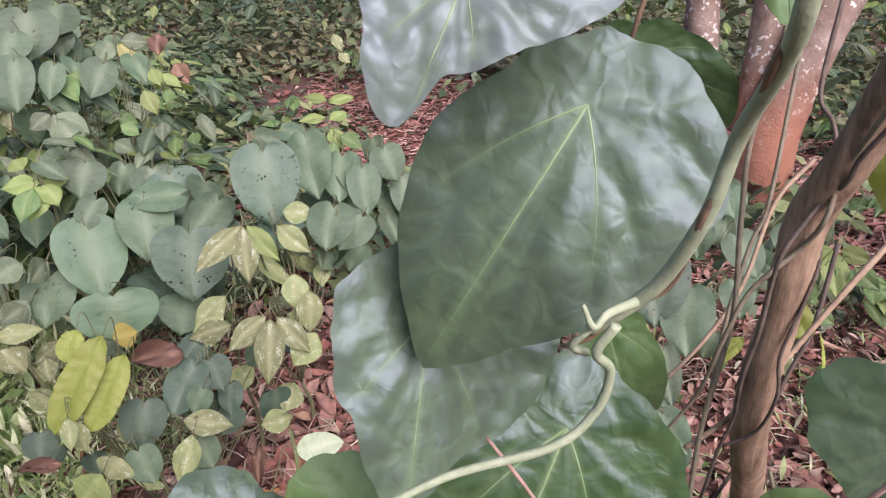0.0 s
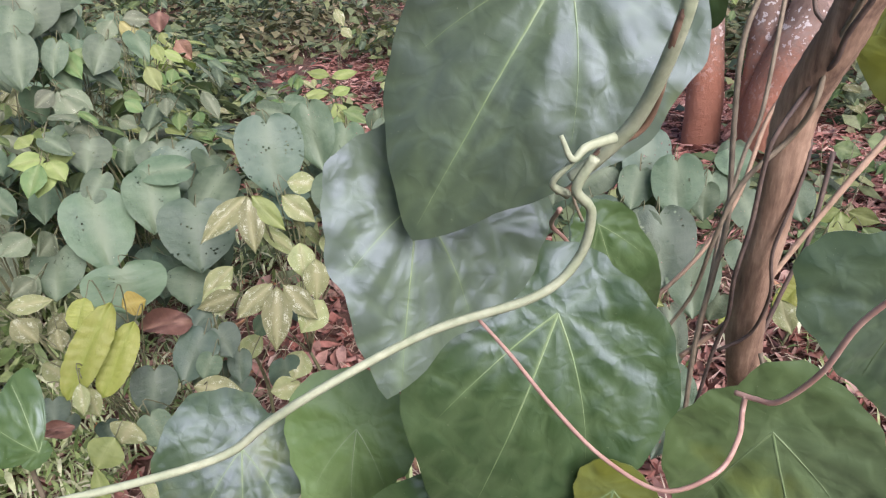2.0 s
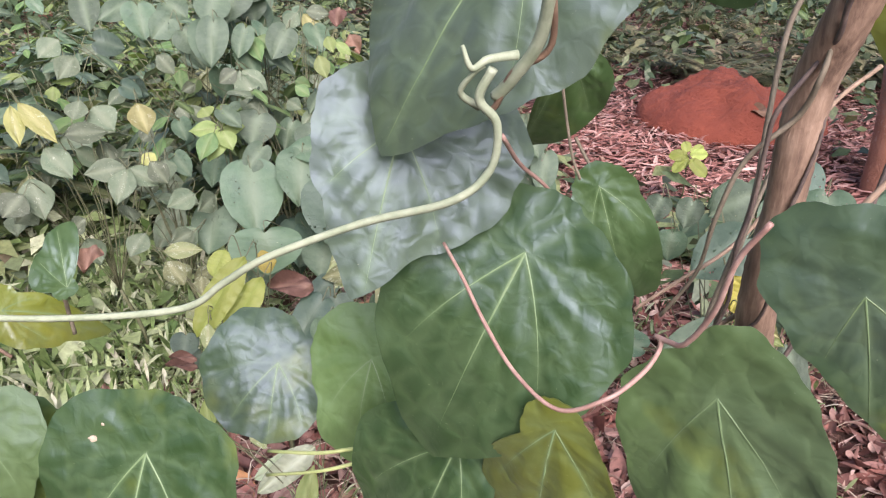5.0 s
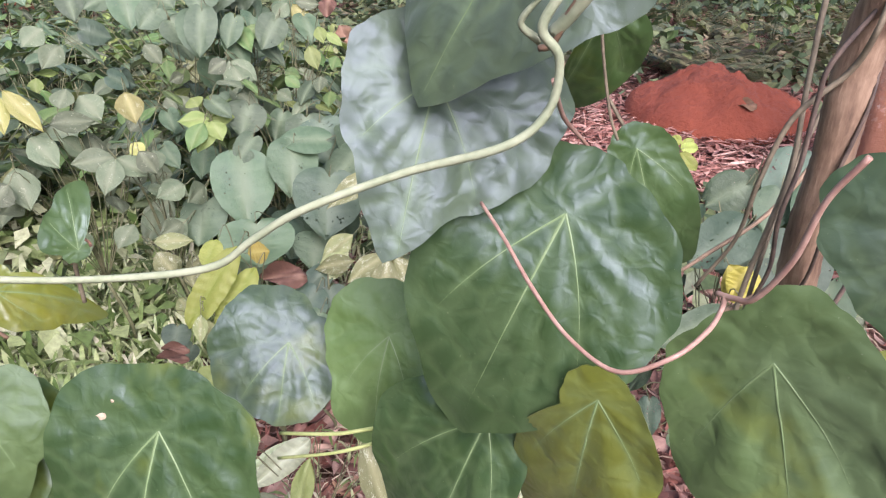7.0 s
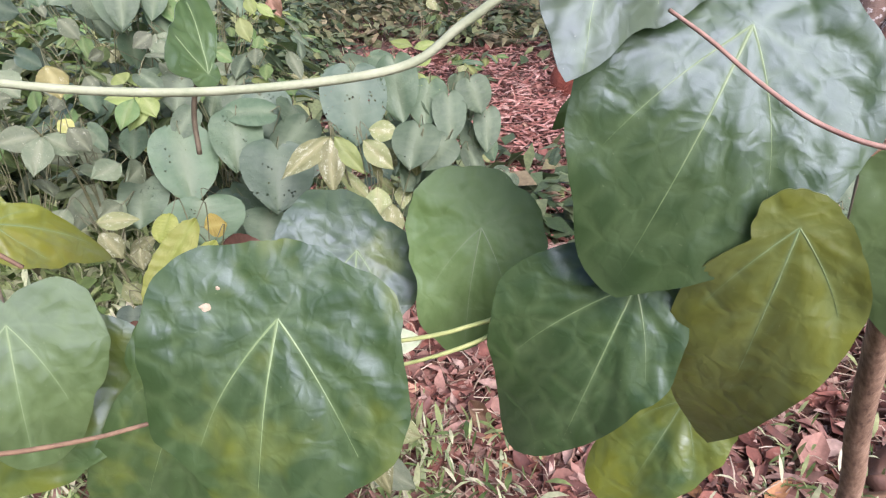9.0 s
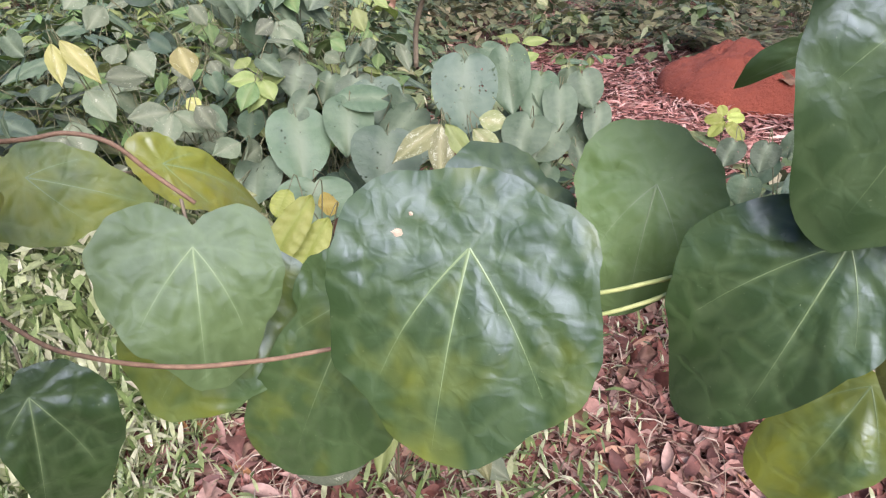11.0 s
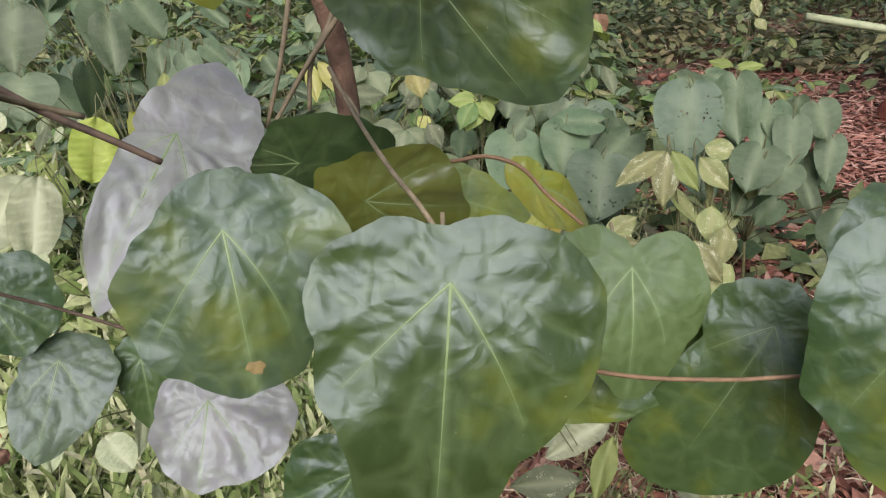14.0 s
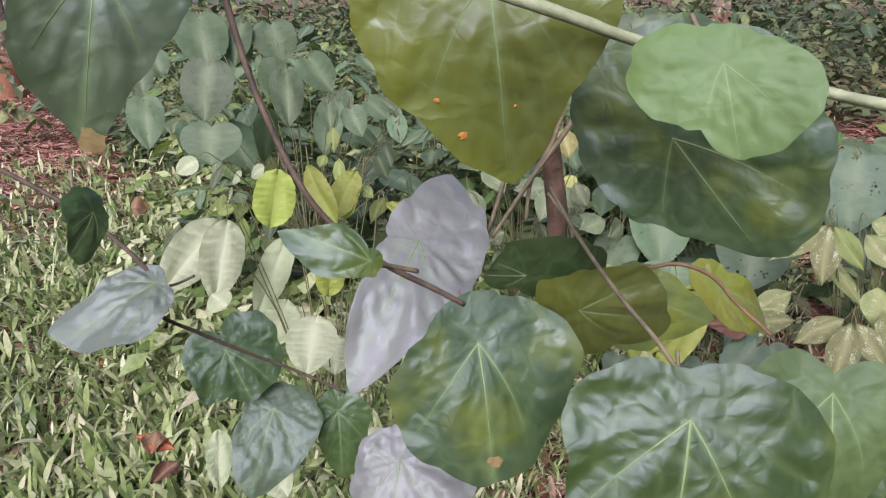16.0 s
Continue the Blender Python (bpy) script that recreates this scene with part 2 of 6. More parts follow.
HERBS = {
    "heart": herb("grey_green_leaf", (0.047, 0.085, 0.046), (0.088, 0.132, 0.076), (0.17, 0.218, 0.135), 0.5, holes=0.39),
    "holed": herb("holed_leaf", (0.042, 0.078, 0.049), (0.077, 0.119, 0.078), (0.158, 0.206, 0.138), 0.5, holes=0.46),
    "spot": herb("speckled_leaf", (0.129, 0.158, 0.057), (0.211, 0.234, 0.098), (0.287, 0.287, 0.151), 0.5, speck=1.0),
    "lime": herb("lime_leaf", (0.135, 0.180, 0.050), (0.207, 0.252, 0.077), (0.261, 0.306, 0.126), 0.45, thru=0.3),
    "ribbed": herb("ribbed_lime_leaf", (0.26, 0.32, 0.065), (0.36, 0.40, 0.11), (0.20, 0.25, 0.05), 0.4, thru=0.3),
    # pale leaf, its near-white gloss put into the colour too
    "pale": herb("pale_sheen_ribbed_leaf", (0.25, 0.31, 0.18), (0.38, 0.43, 0.29), (0.46, 0.50, 0.36), 0.4, thru=0.25),
    "gold": herb("golden_leaf", (0.225, 0.180, 0.027), (0.297, 0.243, 0.045), (0.342, 0.297, 0.090), 0.5),
    "yellow": herb("yellowing_leaf", (0.207, 0.216, 0.059), (0.288, 0.279, 0.090), (0.342, 0.324, 0.144), 0.5, speck=0.4),
    "grey": herb("dusty_grey_leaf", (0.072, 0.101, 0.056), (0.122, 0.149, 0.088), (0.198, 0.225, 0.144), 0.55, speck=0.15),
    "dark": herb("dark_green_leaf", (0.034, 0.064, 0.044), (0.060, 0.095, 0.060), (0.121, 0.158, 0.106), 0.4),
    "small": herb("small_green_leaf", (0.057, 0.110, 0.034), (0.106, 0.163, 0.053), (0.167, 0.220, 0.091), 0.45),
    "rust": herb("orange_dry_leaf", (0.30, 0.085, 0.03), (0.42, 0.14, 0.05), (0.45, 0.20, 0.10), 0.6, thru=0.1),
    "brown": herb("dry_leaf", (0.090, 0.050, 0.031), (0.180, 0.095, 0.059), (0.234, 0.144, 0.099), 0.7, thru=0.05),
}


# ---- mesh helpers ----
def mesh_object(name, verts, faces, material, parent=None, smooth=True):
    me = bpy.data.meshes.new(name)
    me.from_pydata([tuple(v) for v in verts], [], faces)
    me.materials.append(material)
    if smooth:
        me.polygons.foreach_set("use_smooth", [True] * len(me.polygons))
    ob = new(name, me)
    if parent:
        ob.parent = parent
    return ob


def spline(points, per=8):
    """A smooth line through the points."""
    p = np.array(points, float)
    p = np.vstack([2 * p[0] - p[1], p, 2 * p[-1] - p[-2]])
    out = []
    for i in range(1, len(p) - 2):
        for k in range(per):
            s = k / per
            out.append(0.5 * (2 * p[i] + (p[i + 1] - p[i - 1]) * s + (2 * p[i - 1] - 5 * p[i] + 4 * p[i + 1] - p[i + 2]) * s * s + (3 * p[i] - p[i - 1] - 3 * p[i + 1] + p[i + 2]) * s ** 3))
    out.append(p[-2])
    return np.array(out)


def tube(line, r0, r1, sides=8, knobbly=0.0, seed=0):
    """Verts and faces of a tapering tube along a line."""
    rng = np.random.RandomState(seed)
    verts, faces = [], []
    side = None
    n = len(line)
    ridges = [rng.uniform(-1, 1) for _ in range(sides)]
    for i, p in enumerate(line):
        d = line[min(i + 1, n - 1)] - line[max(i - 1, 0)]
        d = d / (np.linalg.norm(d) + 1e-9)
        if side is None:
            side = np.cross(d, (0.3, 0.2, 0.9))
        side = side - d * (side @ d)
        side = side / (np.linalg.norm(side) + 1e-9)
        up = np.cross(d, side)
        r = (r0 + (r1 - r0) * i / max(n - 1, 1)) * (1 + knobbly * 0.4 * math.sin(i * 0.13 + seed) + knobbly * 0.25 * rng.uniform(-1, 1))
        for k in range(sides):
            a = 2 * math.pi * k / sides
            w = r * (1 + knobbly * (ridges[(k + i // 9) % sides] + 0.15 * rng.uniform(-1, 1)))
            verts.append(p + side * math.cos(a) * w + up * math.sin(a) * w)
    for i in range(n - 1):
        for k in range(sides):
            j = (k + 1) % sides
            faces.append((i * sides + k, i * sides + j, (i + 1) * sides + j, (i + 1) * sides + k))
    faces.append(tuple(range(sides))[::-1])
    faces.append(tuple((n - 1) * sides + k for k in range(sides)))
    return verts, faces


stem_count = [0]


def stem_part(vine, name, points, r0, r1, material):
    stem_count[0] += 1
    thick = max(r0, r1) > 0.005
    v, f = tube(spline(points, 12 if thick else 7), r0, r1, 16 if thick else 8, 0.09 if thick else 0.09, stem_count[0])
    return mesh_object(name, v, f, material, vine)


# ---- the climber ----
def vine_thing(name, label):
    e = new(name)
    e.empty_display_size = 0.05
    return tagged(e, label, "climbing vine", "climbing vines")


leaf_count = [0]
VEIN_WAYS = ((0, 0.95, 1.0), (40, 0.86, 0.75), (-40, 0.86, 0.75), (88, 0.8, 0.38), (-88, 0.8, 0.38), (140, 0.7, 0.2), (-140, 0.7, 0.2))


def vine_leaf(vine, place, turn, reach, tint, yellowed):
    """A shield-shaped leaf held near its middle: reach gives the blade's extent in mm, in even steps round from the tip."""
    leaf_count[0] += 1
    rng = np.random.RandomState(leaf_count[0])
    steps = len(reach)
    size = sum(reach) / (1000.0 * steps)
    ext = np.array(reach, float) / 1000

    def edge(a):
        u = (a / (2 * math.pi / steps)) % steps
        i = int(u)
        s = u - i
        if i in (0, steps - 1) and ext[0] > ext[1] and ext[0] > ext[-1]:
            q = s * s * (3 - 2 * s) * 0.35 + s * 0.65
            r = ext[i] * (1 - q) + ext[(i + 1) % steps] * q
        else:
            p0, p1, p2, p3 = (ext[(i + k) % steps] for k in (-1, 0, 1, 2))
            r = 0.5 * (2 * p1 + (p2 - p0) * s + (2 * p0 - 5 * p1 + 4 * p2 - p3) * s * s + (3 * p1 - p0 - 3 * p2 + p3) * s ** 3)
            r = 0.35 * r + 0.65 * (p1 * (1 - s) + p2 * s)
        return max(r, 0.004) * (1 + 0.018 * math.sin(7 * a + leaf_count[0]) + 0.014 * math.sin(13 * a + 2.0 * leaf_count[0]) + 0.005 * math.sin(29 * a))

    # veins: lines from the hub, with side veins
    lines = []
    for deg, far, weight in VEIN_WAYS:
        a0 = radians(deg + rng.uniform(-5, 5))
        bend = rng.uniform(-0.06, 0.06) - (0 if not deg else math.copysign(0.13 if abs(deg) < 60 else 0.2, deg))
        pts = [np.array((math.sin(a0 + bend * s) * s, math.cos(a0 + bend * s) * s)) * edge(a0) * far for s in np.linspace(0, 1, 7)]
        lines.append((pts, weight))
        if abs(deg) < 100:
            for s, sgn in ((0.26, 1), (0.33, -1), (0.45, 1), (0.52, -1), (0.64, 1), (0.71, -1), (0.83, 1)):
                if deg and sgn * deg < 0 and s < 0.6:
                    continue
                o = np.array((math.sin(a0 + bend * s) * s, math.cos(a0 + bend * s) * s)) * edge(a0) * far
                a1 = a0 + sgn * radians(rng.uniform(38, 52))
                ln = edge(a0) * rng.uniform(0.3, 0.4) * (1.15 - 0.6 * s)
                sub = [o + np.array((math.sin(a1 - sgn * 0.4 * q), math.cos(a1 - sgn * 0.4 * q))) * ln * q for q in np.linspace(0, 1, 5)]
                lines.append((sub, 0.3 * weight + 0.05))
    segs = np.array([(*p[i], *p[i + 1], w) for p, w in lines for i in range(len(p) - 1)])

    lumps = 0.009 if tint in (DEEP, MID, DUSK, GLOOM) else 0.045 if tint in (SHEEN_SILVER, SHEEN_GREY) else 0.018
    # the fine net of the blade: cells that puff up between the small veins
    cells = []
    while len(cells) < 56:
        c = rng.uniform(-1.5, 1.5, 2)
        if math.hypot(*c) < 1.5 and all(math.hypot(*(c - q)) > 0.25 for q in cells):
            cells.append(c)
        elif rng.uniform() < 0.02:
            cells.append(c)
    cells = np.array(cells)
    bulge = rng.uniform(0.5, 1.3, len(cells))

    one, two = (leaf_count[0] * 0.618) % 1.0, (leaf_count[0] * 0.755) % 1.0
    droop, cup, warp = 0.10 + 0.05 * one, 0.03 + 0.06 * two, 0.1 * (one - 0.5)
    ph = rng.uniform(0, 6.28, 3)
    waves = [(f * math.cos(q), f * math.sin(q), rng.uniform(0, 6.28), (0.065 if f < 3.6 else 0.014) / f) for f, q in zip((2.0, 2.7, 3.5, 4.5, 6.0, 8.0), rng.uniform(0, 6.28, 6))]

    def height(x, y):
        """The blade's relief: it arches over, waves at the margin and puffs up between the veins."""
        d, main = np.full(x.shape, 1e9), np.full(x.shape, 1e9)
        vein = np.zeros(x.shape)
        for ax, ay, bx, by, w in segs:
            vx, vy = bx - ax, by - ay
            h = np.clip(((x - ax) * vx + (y - ay) * vy) / (vx * vx + vy * vy + 1e-12), 0, 1)
            q = np.hypot(x - ax - h * vx, y - ay - h * vy)
            d = np.minimum(d, q / (0.55 + 0.45 * w))
            if w > 0.37:
                main = np.minimum(main, q)
            vein = np.maximum(vein, w * np.exp(-(q / (0.018 * size + 0.0005)) ** 2))
        u, v = x / size, y / size
        puff = (0.06 if tint in (SHEEN_SILVER, SHEEN_GREY) else 0.038) * size * (1 - np.exp(-(d / (0.13 * size)) ** 2)) * np.minimum(1, np.hypot(x, y) / (1.0 * size))
        away = np.hypot(u, v)
        puff = puff + 0.06 * size * (1 - np.exp(-(main / (0.3 * size)) ** 2)) * np.minimum(1, away / 1.1) ** 1.5 * np.clip(1.65 - away, 0.25, 1)
        wu, wv = u + 0.06 * np.sin(9 * v + ph[2]), v + 0.06 * np.sin(8 * u + ph[0])
        far = np.hypot(wu[:, None] - cells[None, :, 0], wv[:, None] - cells[None, :, 1])
        order = np.argsort(far, axis=1)[:, :2]
        f1, f2 = np.take_along_axis(far, order, 1).T
        seam = f2 - f1
        puff = puff + lumps * size * bulge[order[:, 0]] * (1 - np.exp(-(seam / 0.24) ** 2)) * np.minimum(1, np.hypot(u, v) / 0.5)
        vein = np.maximum(vein, 0.14 * np.exp(-(seam / 0.03) ** 2))
        z = puff - droop * size * np.where(v > 0, v * v, (0.8 if tint == SHEEN_SILVER else 1.7) * v * v) - cup * size * u * u + warp * size * u * v
        r = np.hypot(u, v)
        z = z + 0.028 * size * r * r * np.sin(4 * np.arctan2(u, v) + ph[0]) + 0.014 * size * r ** 2 * np.sin(9 * np.arctan2(u, v) + ph[1])
        for wx, wy, wp, wa in waves:
            z = z + wa * size * np.sin(wx * u + wy * v + wp) * np.minimum(r * 1.6, 1) * np.clip(1.7 - r, 0.35, 1)
        return z, vein

    spokes, rings = 120, 30
    xs, ys = [0.0], [0.0]
    for k in range(1, rings + 1):
        for j in range(spokes):
            a = 2 * math.pi * j / spokes
            r = edge(a) * k / rings
            xs.append(math.sin(a) * r)
            ys.append(math.cos(a) * r)
    xs, ys = np.array(xs), np.array(ys)
    zs, vein = height(xs, ys)
    faces = [(0, 1 + (j + 1) % spokes, 1 + j) for j in range(spokes)]
    for k in range(rings - 1):
        for j in range(spokes):
            j2 = (j + 1) % spokes
            a, b_ = 1 + k * spokes, 1 + (k + 1) * spokes
            faces.append((a + j, a + j2, b_ + j2, b_ + j))
    n = len(xs)
    rim = [1 + (rings - 1) * spokes + j for j in range(spokes)]
    verts = list(zip(xs, ys, zs)) + [(xs[i], ys[i], zs[i] - 0.0001) for i in rim] + [(xs[i] * 0.998, ys[i] * 0.998, zs[i] - 0.0005) for i in rim]
    for j in range(spokes):
        j2 = (j + 1) % spokes
        faces.append((n + j, n + j2, n + spokes + j2, n + spokes + j))
    ob = mesh_object("leaf", verts, faces, BLADE_DOWNY if tint in (VELVET, SHEEN_SILVER, SHEEN_GREY, DUSK) else BLADE_MATTE if tint in (PALE, LIME) else BLADE, vine)
    at = ob.data.attributes.new("vein", "FLOAT", "POINT")
    at.data.foreach_set("value", np.concatenate([vein, np.zeros(2 * spokes)]).astype(np.float32))
    ob.matrix_basis = pose(*place, *turn)
    ob.color = (*tint, yellowed)

    # raised vein cords
    vv, vf = [], []
    for pts, w in lines:
        if w < 0.4:
            continue
        line = spline([(*p, 0) for p in pts], 3)
        z, _ = height(line[:, 0], line[:, 1])
        for i in range(len(line)):
            d = line[min(i + 1, len(line) - 1)] - line[max(i - 1, 0)]
            d = d / (np.linalg.norm(d) + 1e-9)
            s = i / (len(line) - 1)
            half = (0.015 * size * w) * (1 - s) ** 1.3 + 0.0001
            ox, oy = -d[1] * half, d[0] * half
            x, y = line[i][0], line[i][1]
            vv += [(x + ox, y + oy, z[i] - 0.0002), (x, y, z[i] + 0.35 * half + 0.00022), (x - ox, y - oy, z[i] - 0.0002)]
            if i:
                c = len(vv) - 3
                vf += [(c - 3, c - 2, c + 1, c), (c - 2, c - 1, c + 2, c + 1)]
    mesh_object("vein_network", vv, vf, VEIN, ob)
    # short stalk behind the hub
    z0 = float(height(np.zeros(1), np.zeros(1))[0][0])
    v, f = tube(spline([(0, 0, z0 - 0.0003), (0, -0.003, -0.008), (0.002, -0.012, -0.016), (0.004, -0.024, -0.02)], 5), 0.0009, 0.0009, 7)
    mesh_object("petiole", v, f, STEM_GREY, ob)
    return ob


def blemish(leaf, x, y, size, material):
    """A dried spot on a blade, at x, y mm from its hub."""
    rng = np.random.RandomState(int(abs(x * 7 + y)))
    co = np.array([v.co for v in leaf.data.vertices])
    v, f = [], []
    for r in (0.0, 0.6, 1.0):
        for k in range(1 if r == 0 else 12):
            a = 6.283 * k / 12
            q = r * size * 0.001 * (1 + 0.1 * math.sin(3 * a + x) * r + 0.3 * rng.uniform(-1, 1))
            px, py = x * 0.001 + math.cos(a) * q, y * 0.001 + math.sin(a) * q * 0.75
            near = np.argsort((co[:, 0] - px) ** 2 + (co[:, 1] - py) ** 2)[:4]
            v.append((px, py, float(co[near, 2].max()) + 0.0004 * (1.2 - r)))
    f = [(0, 1 + k, 1 + (k + 1) % 12) for k in range(12)] + [(1 + k, 13 + k, 13 + (k + 1) % 12, 1 + (k + 1) % 12) for k in range(12)]
    return mesh_object("dry_spot", v, f, material, leaf)


SPOT_TAN = plain("dried_spot", [(0.3, (0.25, 0.21, 0.13)), (0.7, (0.36, 0.29, 0.20))], 300, 0.8, 0.3, 0.0004)
SPOT_RUST = plain("rust_spot", [(0.3, (0.30, 0.11, 0.02)), (0.7, (0.38, 0.19, 0.03))], 300, 0.8, 0.3, 0.0004)
SPOT_BROWN = plain("withered_tip", [(0.3, (0.12, 0.09, 0.035)), (0.7, (0.2, 0.15, 0.06))], 300, 0.8, 0.3, 0.0004)

pale_vine = vine_thing("climbing_vine", "pale downy twining vine with large shield-shaped velvety leaves")
brown_vine = vine_thing("climbing_vine", "brown woody vine wound round with thin stems, broad green leaves")
low_vine = vine_thing("climbing_vine", "thin vine hung with glossy green leaves, some turning yellow")
left_vine = vine_thing("climbing_vine", "dark slender vine with large veined leaves, green to pale with painted sheen")

vine_leaf(pale_vine, (0.047, 0.192, 1.198), (-60, -26, 157), (94, 85, 75, 66, 57, 47, 40, 34, 28, 26, 25, 24, 23, 22, 21, 22, 23, 23, 24, 24, 27, 29, 31, 34, 36, 39, 43, 47, 51, 53, 56, 59, 62, 67, 75, 84), VELVET, 0.1)
vine_leaf(pale_vine, (-0.001, 0.203, 1.118), (-61, -18, -166), (72, 60, 51, 44, 41, 39, 37, 36, 36, 35, 35, 34, 33, 31, 30, 30, 31, 32, 33, 33, 35, 39, 42, 46, 49, 52, 55, 55, 55, 55, 54, 53, 53, 54, 55, 62), VELVET, 0.1)
vine_leaf(pale_vine, (0.052, 0.201, 1.069), (-62, -17, 167), (109, 105, 92, 79, 71, 66, 58, 52, 44, 37, 33, 32, 31, 31, 30, 29, 29, 29, 29, 29, 29, 29, 31, 33, 35, 39, 45, 50, 55, 60, 63, 68, 73, 79, 88, 97), DEEP, 0.15)
vine_leaf(brown_vine, (0.079, 0.255, 1.081), (-77, 23, -173), (64, 45, 34, 27, 22, 20, 18, 16, 15, 13, 13, 13, 12, 12, 12, 12, 12, 12, 12, 12, 12, 12, 12, 12, 13, 14, 15, 16, 17, 18, 19, 24, 31, 37, 48, 63), MID, 0.1)
vine_leaf(pale_vine, (0.091, 0.303, 1.193), (-102, 66, 152), (54, 59, 54, 43, 38, 36, 32, 29, 29, 28, 27, 27, 28, 27, 25, 24, 23, 21, 20, 19, 18, 17, 16, 15, 13, 12, 14, 16, 18, 20, 22, 24, 28, 33, 40, 47), DEEP, 0.05)
vine_leaf(pale_vine, (0.060, 0.268, 1.140), (-100, -16, -172), (67, 37, 14, 7, 7, 7, 7, 8, 8, 8, 8, 9, 9, 9, 9, 9, 10, 10, 10, 10, 10, 10, 10, 11, 11, 11, 14, 18, 22, 26, 30, 34, 38, 43, 48, 58), MID, 0.3)
vine_leaf(pale_vine, (0.010, 0.174, 1.234), (-58, -21, 164), (38, 39, 35, 31, 28, 26, 25, 24, 24, 24, 24, 24, 26, 26, 28, 28, 30, 31, 33, 37, 39, 41, 42, 42, 41, 40, 36, 31, 27, 25, 23, 22, 23, 23, 24, 26), SHEEN_GREY, 0.0)
vine_leaf(brown_vine, (0.172, 0.179, 1.077), (-85, 21, 161), (63, 51, 41, 37, 33, 31, 30, 29, 29, 31, 33, 34, 37, 40, 40, 38, 36, 34, 33, 32, 32, 31, 30, 28, 26, 25, 25, 25, 26, 26, 26, 28, 32, 37, 41, 50), DUSK, 0.3)
vine_leaf(brown_vine, (0.131, 0.172, 1.031), (-78, 14, 154), (87, 87, 79, 71, 63, 55, 50, 46, 42, 39, 34, 30, 28, 26, 23, 21, 24, 27, 29, 30, 31, 32, 32, 32, 32, 33, 35, 37, 39, 42, 46, 51, 57, 63, 71, 80), PALE, 0.35)
vine_leaf(low_vine, (-0.115, 0.279, 0.930), (-51, -11, -161), (52, 51, 51, 51, 51, 52, 51, 50, 49, 48, 47, 46, 45, 44, 43, 41, 39, 37, 34, 32, 29, 27, 25, 28, 30, 33, 35, 37, 39, 41, 43, 45, 47, 48, 50, 51), DUSK, 0.35)
vine_leaf(low_vine, (-0.044, 0.266, 0.954), (-63, -10, 171), (74, 68, 59, 48, 44, 43, 41, 40, 40, 41, 41, 41, 40, 38, 37, 35, 34, 33, 32, 31, 30, 30, 31, 32, 32, 33, 35, 36, 36, 36, 37, 37, 44, 52, 59, 66), LIME, 0.1)
vine_leaf(low_vine, (0.025, 0.199, 0.962), (-62, -14, 152), (96, 105, 95, 83, 76, 69, 63, 54, 45, 37, 31, 25, 19, 18, 17, 17, 16, 15, 14, 14, 13, 13, 15, 16, 18, 19, 21, 23, 27, 31, 36, 42, 48, 53, 63, 78), DEEP, 0.2)
vine_leaf(low_vine, (0.072, 0.170, 1.005), (-85, -4, 163), (130, 109, 87, 68, 52, 35, 16, 16, 16, 15, 15, 15, 15, 15, 15, 15, 14, 14, 14, 14, 14, 14, 14, 14, 15, 16, 17, 19, 21, 27, 33, 40, 48, 57, 70, 91), OLIVE, 0.35)
vine_leaf(low_vine, (0.071, 0.245, 0.865), (-59, -13, 147), (82, 84, 79, 63, 39, 17, 16, 15, 14, 13, 12, 11, 10, 9, 8, 8, 7, 9, 12, 14, 17, 19, 22, 24, 26, 28, 30, 31, 33, 35, 37, 39, 44, 51, 59, 70), MID, 0.7)
spotted = vine_leaf(low_vine, (-0.117, 0.153, 0.965), (-63, -5, -179), (86, 84, 78, 73, 70, 63, 59, 56, 54, 50, 49, 48, 44, 39, 34, 31, 31, 31, 31, 31, 31, 32, 34, 36, 41, 46, 47, 49, 52, 55, 63, 69, 73, 76, 79, 83), DEEP, 0.4)
blemish(spotted, 28, -1, 2.2, SPOT_TAN)
blemish(spotted, 24, -9, 1, SPOT_TAN)
vine_leaf(low_vine, (-0.248, 0.171, 0.941), (-62, -6, -147), (67, 60, 55, 52, 49, 48, 47, 45, 44, 43, 41, 39, 35, 31, 27, 22, 17, 14, 10, 11, 15, 19, 24, 29, 32, 34, 36, 38, 39, 42, 44, 47, 50, 56, 62, 68), PALE, 0.1)
vine_leaf(low_vine, (-0.252, 0.194, 0.910), (-61, -31, -168), (80, 72, 65, 58, 52, 48, 44, 41, 37, 35, 33, 31, 29, 27, 25, 25, 26, 27, 28, 29, 30, 31, 35, 41, 46, 50, 54, 55, 57, 58, 61, 63, 64, 68, 72, 78), MID, 0.5)
vine_leaf(low_vine, (-0.180, 0.200, 0.908), (-61, -18, 173), (115, 116, 101, 63, 47, 35, 35, 34, 34, 34, 33, 30, 28, 26, 25, 25, 25, 24, 24, 23, 23, 22, 22, 21, 21, 23, 27, 30, 33, 36, 46, 56, 68, 81, 91, 101), MID, 0.35)
vine_leaf(low_vine, (-0.343, 0.287, 0.932), (-36, 45, -69), (88, 69, 52, 47, 41, 36, 32, 29, 26, 23, 22, 21, 21, 20, 19, 20, 20, 21, 22, 23, 24, 25, 24, 24, 23, 22, 21, 20, 20, 19, 18, 20, 26, 32, 39, 59), YELLOW, 0.8)
vine_leaf(low_vine, (-0.386, 0.224, 0.942), (-30, 55, -83), (67, 60, 53, 47, 44, 43, 42, 41, 40, 39, 38, 34, 30, 26, 25, 23, 22, 21, 19, 18, 17, 16, 15, 16, 18, 19, 20, 22, 23, 25, 27, 29, 33, 39, 45, 57), PALE, 0.6)
